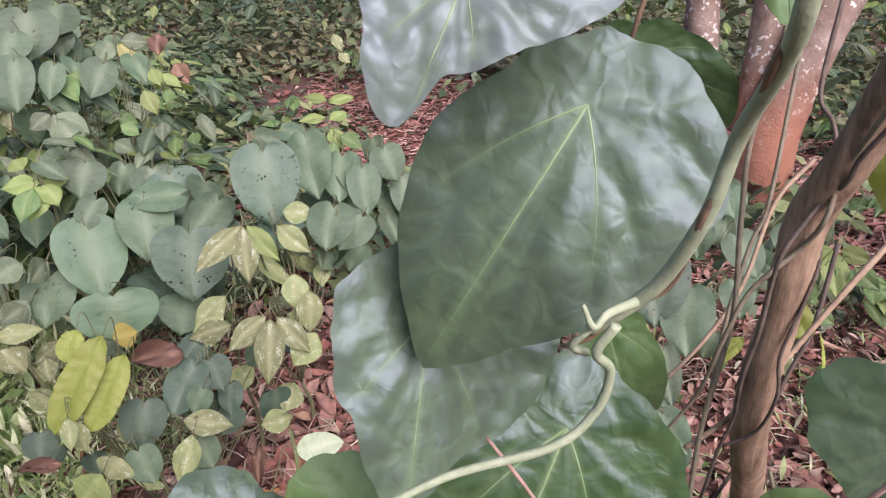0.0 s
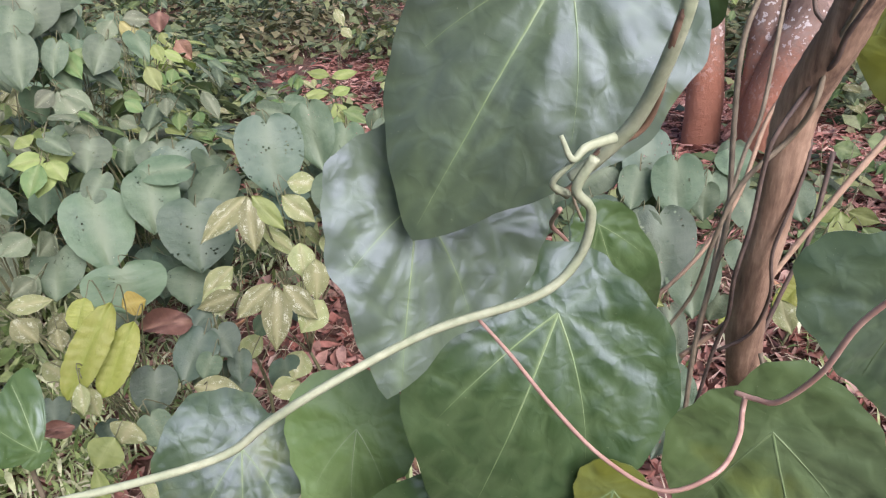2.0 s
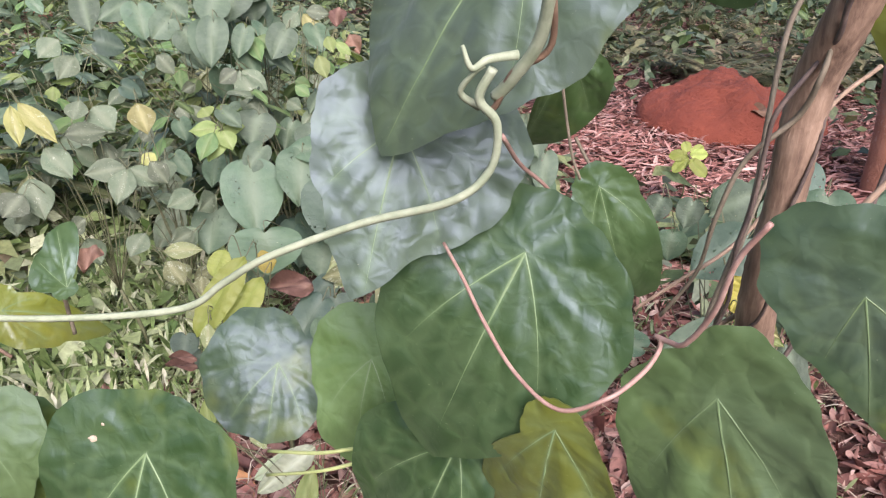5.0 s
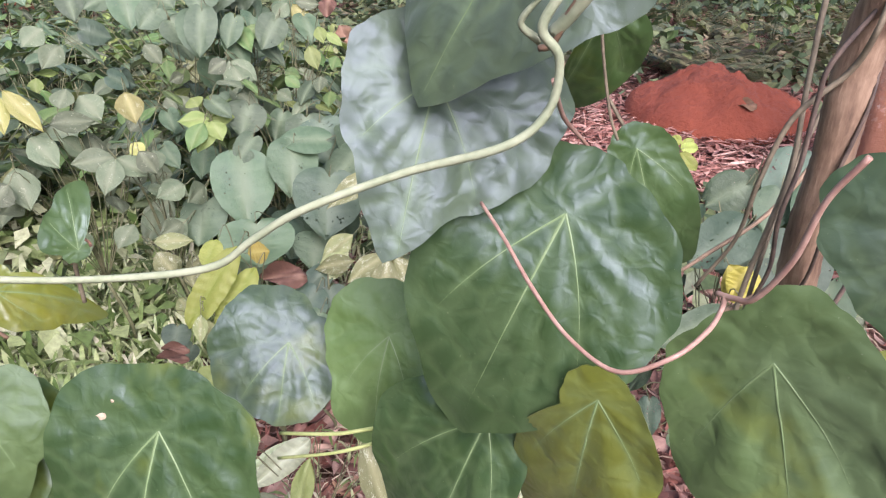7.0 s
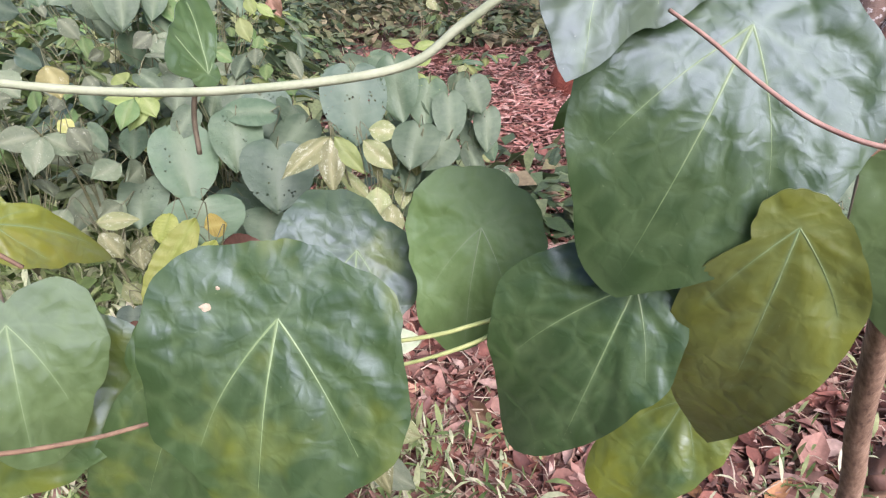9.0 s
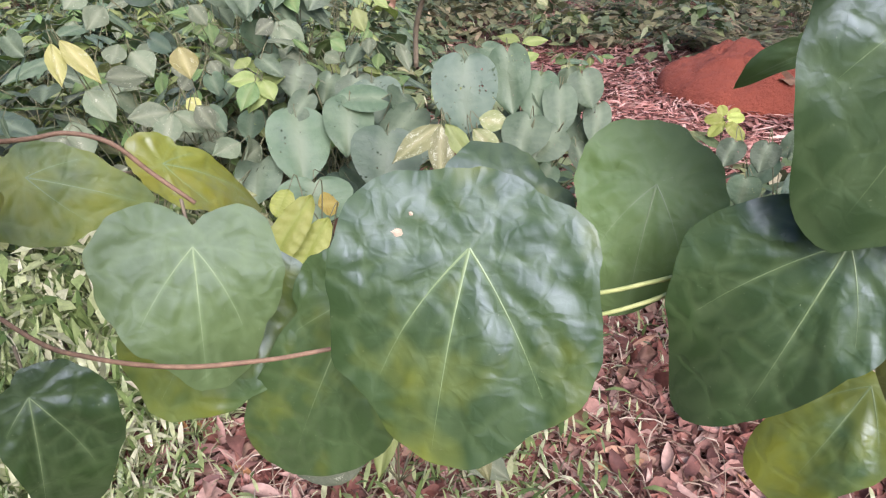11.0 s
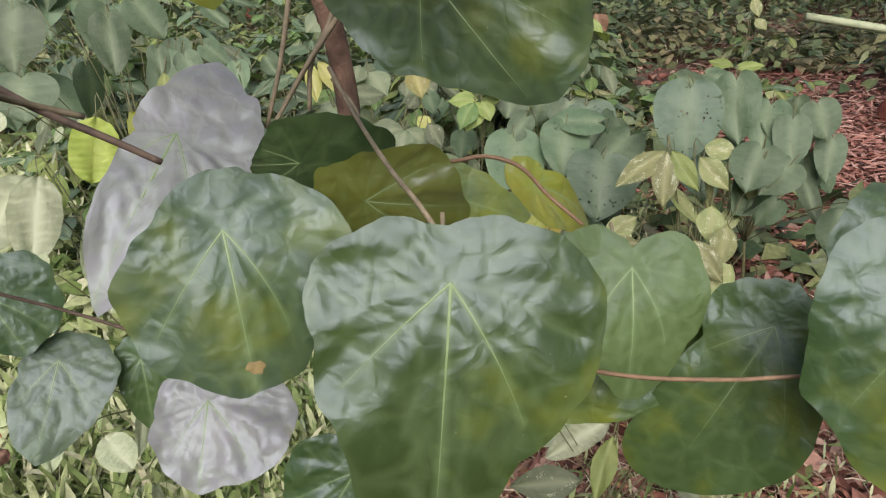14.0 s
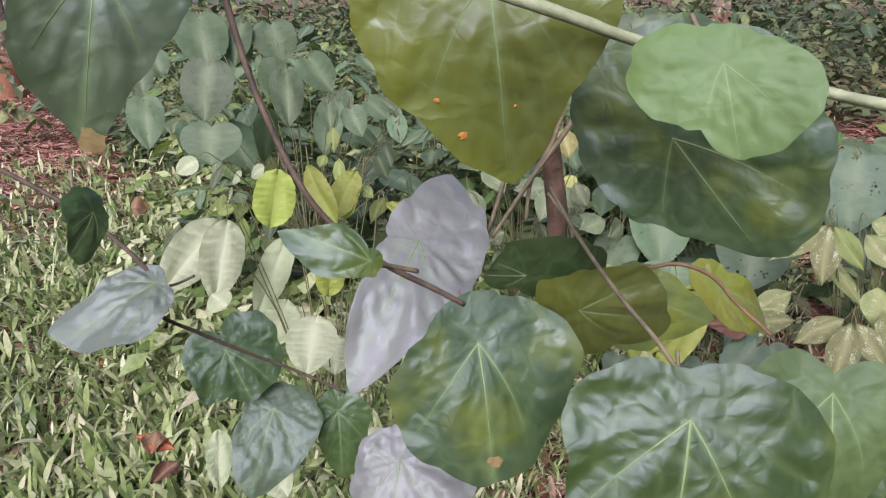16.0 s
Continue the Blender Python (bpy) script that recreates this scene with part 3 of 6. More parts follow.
vine_leaf(left_vine, (-0.277, 0.031, 0.994), (-62, -11, -151), (97, 85, 69, 60, 55, 50, 47, 47, 47, 44, 39, 35, 32, 29, 25, 20, 19, 19, 20, 22, 24, 27, 30, 34, 39, 44, 48, 52, 55, 55, 57, 58, 62, 67, 80, 92), GLOOM, 0.35)
spotted = vine_leaf(left_vine, (-0.370, 0.028, 0.997), (-63, -1, -133), (64, 62, 59, 56, 53, 50, 47, 45, 35, 30, 25, 24, 23, 23, 22, 22, 23, 23, 23, 23, 24, 24, 26, 29, 32, 35, 41, 46, 48, 47, 47, 49, 52, 57, 61, 62), DUSK, 0.4)
blemish(spotted, -4, 53, 3.5, SPOT_BROWN)
vine_leaf(left_vine, (-0.452, 0.085, 1.010), (-32, -22, -152), (89, 75, 53, 36, 30, 26, 21, 18, 19, 20, 21, 22, 23, 24, 25, 29, 38, 48, 58, 53, 49, 46, 45, 42, 41, 40, 40, 39, 39, 40, 43, 45, 48, 55, 63, 75), SHEEN_SILVER, 0.0)
vine_leaf(left_vine, (-0.388, 0.096, 1.000), (-162, -74, -69), (23, 21, 20, 20, 20, 21, 22, 23, 24, 25, 25, 26, 27, 28, 30, 32, 35, 38, 43, 48, 51, 50, 34, 24, 21, 18, 16, 14, 13, 11, 10, 12, 14, 17, 20, 22), DEEP, 0.0)
vine_leaf(left_vine, (-0.366, 0.115, 0.978), (-134, 76, 172), (52, 56, 54, 44, 37, 35, 32, 29, 27, 25, 24, 22, 20, 19, 18, 19, 21, 23, 24, 26, 27, 28, 25, 24, 24, 25, 26, 26, 27, 31, 37, 40, 43, 45, 47, 49), OLIVE, 0.1)
vine_leaf(left_vine, (-0.312, 0.082, 1.084), (-87, 38, -163), (59, 50, 44, 41, 38, 37, 37, 36, 36, 36, 36, 37, 38, 41, 43, 45, 46, 47, 46, 46, 46, 46, 47, 47, 48, 49, 51, 53, 54, 54, 56, 58, 59, 63, 68, 67), DUSK, 0.3)
spotted = vine_leaf(left_vine, (-0.347, 0.004, 1.149), (-85, 7, -144), (72, 66, 60, 55, 51, 50, 48, 48, 47, 45, 41, 37, 35, 32, 30, 27, 25, 25, 25, 26, 27, 26, 27, 27, 29, 32, 35, 39, 41, 43, 44, 45, 46, 49, 55, 63), OLIVE, 0.4)
blemish(spotted, 22, 38, 1.1, SPOT_RUST)
blemish(spotted, -4, 44, 0.8, SPOT_RUST)
blemish(spotted, 15, 51, 2, SPOT_RUST)
vine_leaf(left_vine, (-0.280, 0.030, 1.120), (-67, 17, -156), (29, 27, 25, 20, 21, 22, 24, 26, 27, 27, 28, 27, 27, 24, 21, 18, 15, 13, 13, 12, 12, 12, 12, 12, 12, 13, 16, 19, 23, 26, 29, 30, 31, 31, 30, 29), LIME, 0.0)
spotted = vine_leaf(left_vine, (-0.399, -0.093, 1.152), (-80, -13, -119), (47, 42, 37, 33, 30, 25, 22, 20, 18, 16, 14, 14, 14, 14, 14, 14, 15, 15, 15, 16, 17, 18, 20, 20, 21, 22, 22, 23, 23, 23, 23, 24, 25, 27, 29, 37), VELVET, 0.05)
blemish(spotted, -0, 44, 4, SPOT_BROWN)
vine_leaf(left_vine, (-0.620, 0.088, 0.828), (-41, -17, -140), (72, 65, 54, 46, 40, 34, 27, 25, 24, 23, 21, 20, 18, 18, 19, 19, 20, 21, 22, 22, 23, 25, 27, 30, 32, 34, 37, 40, 41, 42, 44, 47, 49, 52, 57, 64), VELVET, 0.1)
vine_leaf(left_vine, (-0.593, 0.131, 0.810), (-70, -2, -129), (63, 50, 40, 32, 28, 25, 21, 18, 18, 18, 19, 19, 19, 19, 19, 20, 20, 20, 20, 21, 21, 22, 22, 23, 23, 24, 25, 26, 28, 29, 30, 31, 34, 43, 51, 58), MID, 0.2)
vine_leaf(left_vine, (-0.505, 0.112, 0.814), (-41, -8, -142), (57, 55, 53, 50, 46, 43, 39, 35, 34, 33, 33, 32, 31, 30, 29, 27, 26, 25, 24, 23, 22, 23, 28, 34, 40, 45, 51, 56, 60, 62, 62, 61, 61, 59, 58, 57), SHEEN_SILVER, 0.1)
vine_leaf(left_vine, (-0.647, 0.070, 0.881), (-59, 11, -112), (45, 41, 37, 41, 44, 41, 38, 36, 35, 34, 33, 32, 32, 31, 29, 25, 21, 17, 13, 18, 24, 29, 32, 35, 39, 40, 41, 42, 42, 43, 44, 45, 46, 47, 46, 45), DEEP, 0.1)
vine_leaf(left_vine, (-0.567, -0.013, 0.991), (-13, -38, 175), (57, 60, 37, 31, 25, 21, 19, 17, 14, 13, 12, 11, 11, 10, 9, 8, 7, 6, 6, 5, 4, 3, 6, 8, 11, 13, 16, 18, 21, 24, 31, 36, 40, 45, 49, 52), SHEEN_GREY, 0.05)
vine_leaf(left_vine, (-0.403, 0.132, 0.777), (-59, -34, -160), (52, 51, 51, 49, 49, 47, 46, 45, 43, 40, 37, 33, 28, 23, 20, 18, 15, 13, 10, 9, 9, 10, 10, 11, 11, 11, 17, 23, 29, 35, 37, 39, 41, 44, 46, 49), DEEP, 0.3)
vine_leaf(left_vine, (-0.353, -0.050, 1.067), (57, -55, 94), (28, 21, 17, 15, 12, 8, 4, 4, 4, 4, 4, 4, 4, 4, 4, 3, 3, 3, 3, 4, 4, 4, 4, 5, 5, 5, 5, 5, 6, 6, 7, 10, 14, 17, 20, 24), DEEP, 0.4)
vine_leaf(left_vine, (-0.548, -0.046, 1.046), (-77, -39, -81), (24, 21, 19, 18, 16, 15, 16, 16, 17, 17, 16, 15, 15, 14, 13, 13, 12, 11, 10, 10, 9, 8, 6, 7, 7, 8, 9, 9, 10, 11, 12, 13, 14, 18, 24, 26), DEEP, 0.1)
vine_leaf(low_vine, (-0.351, 0.154, 0.848), (-75, -6, -136), (80, 52, 41, 34, 27, 22, 16, 15, 14, 14, 13, 13, 12, 12, 11, 13, 14, 16, 17, 18, 19, 21, 23, 26, 28, 30, 33, 37, 41, 45, 51, 55, 61, 70, 83, 97), DEEP, 0.1)
vine_leaf(pale_vine, (-0.125, 0.143, 1.060), (75, 8, 55), (23, 26, 26, 10, 2, 2, 2, 2, 2, 2, 2, 2, 3, 3, 3, 3, 4, 4, 4, 5, 5, 5, 6, 6, 6, 6, 6, 10, 13, 14, 14, 15, 16, 17, 18, 21), MID, 0.1)
vine_leaf(brown_vine, (0.189, 0.235, 1.202), (-85, 8, 145), (74, 69, 62, 53, 46, 40, 33, 30, 27, 25, 23, 21, 19, 16, 14, 12, 12, 11, 11, 11, 10, 10, 10, 9, 10, 13, 15, 18, 20, 22, 25, 27, 30, 39, 51, 64), OLIVE, 0.5)
vine_leaf(pale_vine, (0.098, 0.193, 1.237), (-65, 7, 161), (17, 15, 13, 11, 9, 8, 7, 7, 7, 7, 6, 6, 6, 5, 5, 5, 5, 5, 5, 5, 5, 5, 4, 4, 4, 4, 5, 5, 6, 7, 8, 9, 9, 11, 14, 16), LIME, 0.3)
vine_leaf(brown_vine, (0.023, 0.305, 1.017), (-55, -53, 136), (40, 34, 27, 21, 16, 13, 10, 10, 9, 8, 8, 7, 6, 6, 5, 5, 4, 3, 3, 4, 4, 4, 4, 4, 5, 5, 5, 5, 5, 6, 6, 6, 9, 11, 14, 20), LIME, 0.05)

stem_part(pale_vine, "stem", [(0.053, 0.094, 1.254), (0.055, 0.097, 1.244), (0.057, 0.101, 1.234), (0.061, 0.112, 1.224), (0.064, 0.129, 1.207), (0.063, 0.135, 1.187), (0.059, 0.146, 1.164), (0.051, 0.152, 1.151), (0.045, 0.156, 1.144)], 0.0018, 0.0021, STEM_PALE)
stem_part(pale_vine, "stem", [(0.047, 0.139, 1.156), (0.043, 0.140, 1.147), (0.048, 0.143, 1.139), (0.046, 0.145, 1.124), (0.034, 0.143, 1.113), (0.003, 0.143, 1.102), (-0.028, 0.134, 1.090), (-0.046, 0.133, 1.078), (-0.064, 0.131, 1.066), (-0.106, 0.122, 1.061), (-0.146, 0.112, 1.062), (-0.192, 0.100, 1.069)], 0.0015, 0.0013, STEM_PALE)
stem_part(pale_vine, "twist", [(0.054, 0.096, 1.254), (0.055, 0.100, 1.244), (0.059, 0.104, 1.234), (0.059, 0.111, 1.224), (0.067, 0.132, 1.207), (0.062, 0.134, 1.188), (0.062, 0.148, 1.162), (0.051, 0.151, 1.153), (0.045, 0.156, 1.141), (0.041, 0.158, 1.139)], 0.0008, 0.0011, STEM_BROWN)
stem_part(pale_vine, "tendril", [(0.042, 0.146, 1.143), (0.037, 0.142, 1.148), (0.041, 0.140, 1.154), (0.044, 0.142, 1.156)], 0.0012, 0.0005, STEM_PALE)
stem_part(pale_vine, "tendril", [(0.053, 0.145, 1.159), (0.045, 0.141, 1.158), (0.041, 0.138, 1.156), (0.038, 0.139, 1.162)], 0.0015, 0.0006, STEM_PALE)
stem_part(brown_vine, "petiole", [(0.020, 0.190, 1.075), (0.031, 0.176, 1.068), (0.044, 0.159, 1.058), (0.058, 0.143, 1.050), (0.074, 0.130, 1.048), (0.089, 0.128, 1.057), (0.099, 0.138, 1.061), (0.104, 0.148, 1.063), (0.105, 0.150, 1.068)], 0.0007, 0.0009, STEM_RED)
stem_part(brown_vine, "tendril", [(0.103, 0.153, 1.067), (0.107, 0.147, 1.069), (0.111, 0.141, 1.073), (0.116, 0.133, 1.090), (0.118, 0.127, 1.110), (0.123, 0.122, 1.124)], 0.0009, 0.0009, STEM_RED)
stem_part(brown_vine, "trunk", [(0.162, 0.213, 1.233), (0.165, 0.227, 1.206), (0.166, 0.239, 1.181), (0.164, 0.245, 1.161), (0.161, 0.257, 1.133), (0.160, 0.258, 1.104), (0.161, 0.261, 1.075), (0.160, 0.263, 1.047), (0.162, 0.265, 1.012), (0.168, 0.268, 0.982), (0.190, 0.298, 0.915), (0.216, 0.332, 0.842), (0.244, 0.365, 0.750), (0.279, 0.399, 0.638), (0.360, 0.500, 0.300), (0.420, 0.580, -0.020)], 0.0088, 0.0085, BARK_VINE)
stem_part(brown_vine, "strand", [(0.162, 0.215, 1.204), (0.161, 0.223, 1.183), (0.159, 0.232, 1.167), (0.160, 0.238, 1.155), (0.158, 0.246, 1.145), (0.146, 0.244, 1.124), (0.145, 0.246, 1.109), (0.145, 0.247, 1.082), (0.142, 0.247, 1.056), (0.144, 0.250, 1.032), (0.140, 0.250, 1.012), (0.136, 0.248, 0.986), (0.136, 0.254, 0.965)], 0.0012, 0.0010, STEM_DARK)
stem_part(brown_vine, "strand", [(0.160, 0.218, 1.199), (0.160, 0.230, 1.179), (0.160, 0.242, 1.154), (0.158, 0.242, 1.137), (0.155, 0.250, 1.120), (0.139, 0.251, 1.100), (0.132, 0.253, 1.071), (0.129, 0.259, 1.040), (0.116, 0.261, 1.012)], 0.0013, 0.0010, STEM_GREY)
stem_part(brown_vine, "strand", [(0.166, 0.256, 1.132), (0.166, 0.251, 1.111), (0.163, 0.250, 1.091), (0.159, 0.250, 1.066), (0.161, 0.248, 1.045), (0.159, 0.254, 1.019), (0.146, 0.258, 1.006)], 0.0009, 0.0009, STEM_DARK)
stem_part(brown_vine, "strand", [(0.177, 0.351, 1.235), (0.173, 0.332, 1.185), (0.160, 0.320, 1.149), (0.156, 0.305, 1.107), (0.154, 0.290, 1.066), (0.147, 0.280, 1.035), (0.139, 0.269, 1.000), (0.133, 0.252, 0.944)], 0.0015, 0.0014, STEM_GREY)
stem_part(brown_vine, "strand", [(0.260, 0.301, 1.136), (0.237, 0.296, 1.115), (0.214, 0.289, 1.089), (0.195, 0.286, 1.059), (0.175, 0.282, 1.028), (0.153, 0.273, 1.010), (0.133, 0.271, 0.993)], 0.0016, 0.0014, STEM_TAN)
stem_part(brown_vine, "strand", [(0.219, 0.371, 1.208), (0.214, 0.364, 1.172), (0.213, 0.358, 1.156), (0.218, 0.351, 1.147), (0.219, 0.338, 1.128)], 0.0014, 0.0012, STEM_DARK)
stem_part(brown_vine, "strand", [(0.223, 0.327, 1.086), (0.214, 0.315, 1.040), (0.205, 0.312, 1.011), (0.190, 0.306, 0.964), (0.171, 0.299, 0.927), (0.156, 0.292, 0.891)], 0.0015, 0.0012, STEM_DARK)
stem_part(brown_vine, "strand", [(0.193, 0.354, 1.197), (0.189, 0.345, 1.160), (0.178, 0.324, 1.111), (0.170, 0.318, 1.091), (0.159, 0.305, 1.059), (0.151, 0.291, 1.023), (0.145, 0.280, 0.981)], 0.0014, 0.0011, STEM_GREY)
stem_part(brown_vine, "strand", [(0.217, 0.358, 1.124), (0.194, 0.347, 1.102), (0.175, 0.327, 1.061), (0.155, 0.318, 1.030), (0.125, 0.300, 1.011), (0.105, 0.289, 0.998)], 0.0014, 0.0010, STEM_TAN)
stem_part(pale_vine, "petiole", [(0.080, 0.254, 1.238), (0.080, 0.254, 1.227), (0.077, 0.254, 1.213), (0.076, 0.261, 1.200)], 0.001, 0.0009, STEM_BROWN)
stem_part(brown_vine, "petiole", [(0.045, 0.172, 1.127), (0.048, 0.202, 1.107), (0.057, 0.220, 1.092), (0.068, 0.231, 1.074), (0.083, 0.236, 1.053)], 0.0009, 0.0008, STEM_RED)
stem_part(brown_vine, "petiole", [(0.057, 0.248, 1.147), (0.059, 0.250, 1.127), (0.065, 0.249, 1.099), (0.070, 0.249, 1.086)], 0.0007, 0.0007, STEM_GREY)
stem_part(left_vine, "stem", [(-0.412, -0.058, 1.187), (-0.404, -0.056, 1.164), (-0.400, -0.056, 1.144), (-0.392, -0.056, 1.118), (-0.382, -0.052, 1.090), (-0.375, -0.044, 1.072), (-0.363, -0.034, 1.058), (-0.355, -0.021, 1.047), (-0.349, -0.009, 1.037)], 0.0012, 0.001, STEM_DARK)
stem_part(left_vine, "stem", [(-0.676, -0.103, 1.113), (-0.638, -0.066, 1.070), (-0.627, -0.056, 1.059), (-0.610, -0.038, 1.040), (-0.591, -0.021, 1.016), (-0.575, -0.012, 0.995), (-0.576, -0.006, 0.979), (-0.584, -0.007, 0.963), (-0.589, 0.018, 0.938), (-0.587, 0.047, 0.911), (-0.578, 0.081, 0.882), (-0.558, 0.111, 0.854)], 0.0015, 0.0012, STEM_DARK)
stem_part(left_vine, "petiole", [(-0.402, 0.144, 1.034), (-0.370, 0.117, 1.020), (-0.326, 0.075, 1.013), (-0.298, 0.049, 1.011), (-0.284, 0.043, 1.000)], 0.0011, 0.001, STEM_GREY)
stem_part(left_vine, "trunk", [(-0.477, 0.204, 1.203), (-0.455, 0.192, 1.145), (-0.435, 0.178, 1.085), (-0.429, 0.179, 1.068), (-0.422, 0.177, 1.045), (-0.417, 0.175, 1.025), (-0.412, 0.171, 1.001), (-0.411, 0.167, 0.968), (-0.417, 0.171, 0.910)], 0.0075, 0.0055, BARK_DARK)
stem_part(left_vine, "strand", [(-0.434, 0.174, 1.112), (-0.433, 0.158, 1.070), (-0.434, 0.145, 1.035), (-0.438, 0.132, 1.002)], 0.0016, 0.0012, STEM_GREY)
stem_part(left_vine, "strand", [(-0.398, 0.180, 1.085), (-0.407, 0.168, 1.061), (-0.418, 0.148, 1.035), (-0.432, 0.128, 1.002)], 0.0018, 0.0012, STEM_GREY)
stem_part(left_vine, "strand", [(-0.411, 0.180, 1.088), (-0.412, 0.163, 1.056), (-0.420, 0.153, 1.034), (-0.420, 0.147, 1.010)], 0.0014, 0.0012, STEM_GREY)
stem_part(left_vine, "strand", [(-0.412, 0.159, 1.025), (-0.391, 0.150, 1.010), (-0.379, 0.127, 1.001), (-0.377, 0.124, 0.993)], 0.0012, 0.0008, STEM_GREY)
stem_part(low_vine, "stem", [(-0.379, 0.132, 0.987), (-0.365, 0.206, 0.971), (-0.352, 0.225, 0.970), (-0.333, 0.234, 0.963), (-0.317, 0.242, 0.944), (-0.295, 0.245, 0.927)], 0.0015, 0.0012, STEM_BROWN)
stem_part(low_vine, "stem", [(-0.426, 0.180, 0.907), (-0.327, 0.144, 0.898), (-0.286, 0.135, 0.899), (-0.238, 0.131, 0.905), (-0.198, 0.136, 0.912), (-0.175, 0.143, 0.916), (-0.152, 0.155, 0.917)], 0.0012, 0.0009, STEM_BROWN)
stem_part(low_vine, "petiole", [(-0.105, 0.237, 0.894), (-0.067, 0.227, 0.910), (-0.046, 0.224, 0.920), (-0.031, 0.223, 0.927), (-0.021, 0.226, 0.929)], 0.0011, 0.0011, STEM_LIME)
stem_part(low_vine, "petiole", [(-0.104, 0.230, 0.881), (-0.067, 0.222, 0.900), (-0.045, 0.220, 0.912), (-0.031, 0.220, 0.921), (-0.021, 0.223, 0.924)], 0.001, 0.001, STEM_LIME)
stem_part(left_vine, "stem", [(-0.344, -0.028, 1.149), (-0.328, -0.013, 1.141), (-0.318, 0.002, 1.135), (-0.306, 0.028, 1.126), (-0.286, 0.057, 1.116), (-0.256, 0.060, 1.109), (-0.240, 0.056, 1.107), (-0.215, 0.061, 1.104)], 0.0019, 0.0019, STEM_PALE)


# ---- ground ----
def rise(x, y):
    """Height of the ground: gentle bumps."""
    return 0.02 * math.sin(1.7 * x + 0.6) * math.cos(1.3 * y) + 0.012 * math.sin(4.1 * x + 2.0 * y) + 0.006 * math.sin(9.0 * x - 7.0 * y)


def soil():
    m, t, b = nodes_of("forest_soil")
    co = t.nodes.new("ShaderNodeTexCoord").outputs["Object"]
    big, mid, fine = noise_of(t, co, 0.9, 4), noise_of(t, co, 9, 5), noise_of(t, co, 70, 5, 0.7)
    col = ramp(t, mid, [(0.25, (0.03, 0.016, 0.011)), (0.5, (0.085, 0.043, 0.028)), (0.75, (0.19, 0.10, 0.07))])
    col = mix(t, math_of(t, "MULTIPLY", big, 0.6), col, (0.15, 0.075, 0.045))
    col = mix(t, 1.0, col, ramp(t, fine, [(0.2, (0.5, 0.5, 0.5)), (0.8, (1.3, 1.3, 1.3))]), "MULTIPLY")
    t.links.new(col, b.inputs["Base Color"])
    b.inputs["Roughness"].default_value = 0.95
    bump(t, b, math_of(t, "ADD", mid, fine), 0.8, 0.02)
    return m


def ground():
    xs = sorted(set([-60, -30, -16, -10] + [round(-7 + 0.2 * i, 2) for i in range(66)] + [8, 12, 20, 40, 60]))
    ys = sorted(set([-60, -20, -8, -4] + [round(-2 + 0.2 * i, 2) for i in range(61)] + [12, 16, 24, 40, 60]))
    v = [(x, y, rise(x, y)) for y in ys for x in xs]
    w = len(xs)
    f = [(j * w + i, j * w + i + 1, (j + 1) * w + i + 1, (j + 1) * w + i) for j in range(len(ys) - 1) for i in range(w - 1)]
    return tagged(mesh_object("ground", v, f, soil()), "reddish brown forest soil under leaf litter", "ground", kind="structure")


ground()


def patch(x, y, s, seed):
    return noise.noise((x * s + seed, y * s - seed, seed * 0.37))


def scatter(name, label, category, count, area, density, make, material, seed):
    """Many small loose pieces joined in one mesh."""
    rng = random.Random(seed)
    v, f = [], []
    made = tries = 0
    while made < count and tries < count * 12:
        tries += 1
        x, y = area(rng)
        if rng.random() > density(x, y):
            continue
        vs, fs = make(rng, x, y, rise(x, y))
        o = len(v)
        v += vs
        f += [tuple(o + i for i in q) for q in fs]
        made += 1
    return tagged(mesh_object(name, v, f, material), label, category, kind="stuff")


def litter_leaf(rng, x, y, z):
    """A dry leaf: pointed, creased along the middle and curled."""
    L = rng.uniform(0.025, 0.07) if rng.random() < 0.7 else rng.uniform(0.012, 0.03) if rng.random() < 0.8 else rng.uniform(0.07, 0.12)
    W = L * (rng.uniform(0.03, 0.1) if rng.random() < 0.4 else rng.uniform(0.14, 0.34))
    m = Matrix.Translation((x, y, z + rng.uniform(0.004, 0.03))) @ Euler((rng.gauss(0, 0.45), rng.gauss(0, 0.45), rng.uniform(0, 6.28))).to_matrix().to_4x4()
    curl, fold = rng.uniform(-0.8, 1.2), rng.uniform(-0.6, 0.9)
    v = []
    for s, w in ((0, 0.06), (0.3, 0.85), (0.62, 0.9), (1, 0.03)):
        for k in (-1, 0, 1):
            v.append(m @ Vector(((s - 0.5) * L, k * w * W, abs(k) * fold * W * w + curl * L * (s - 0.5) ** 2)))
    f = [(i * 3 + k, i * 3 + k + 1, i * 3 + k + 4, i * 3 + k + 3) for i in range(3) for k in range(2)]
    return v, f


def grass_blade(rng, x, y, z):
    """A short lance-shaped blade, arching over."""
    L = rng.uniform(0.03, 0.13) * (0.6 if x > -1.0 else 1.0)
    W = L * rng.uniform(0.04, 0.10)
    a, lean, h = rng.uniform(0, 6.28), rng.uniform(0.2, 1.1), rng.uniform(0.0, 0.09)
    v = []
    for s, w in ((0, 0.3), (0.35, 1.0), (0.7, 0.75), (1, 0.05)):
        out, up = L * s * math.sin(lean), h + L * s * math.cos(lean) - 0.6 * L * s * s * lean
        for k in (-1, 1):
            v.append(Vector((x + math.cos(a) * out - math.sin(a) * k * w * W, y + math.sin(a) * out + math.cos(a) * k * w * W, z + max(up, 0.004))))
    f = [(i * 2, i * 2 + 1, i * 2 + 3, i * 2 + 2) for i in range(3)]
    return v, f


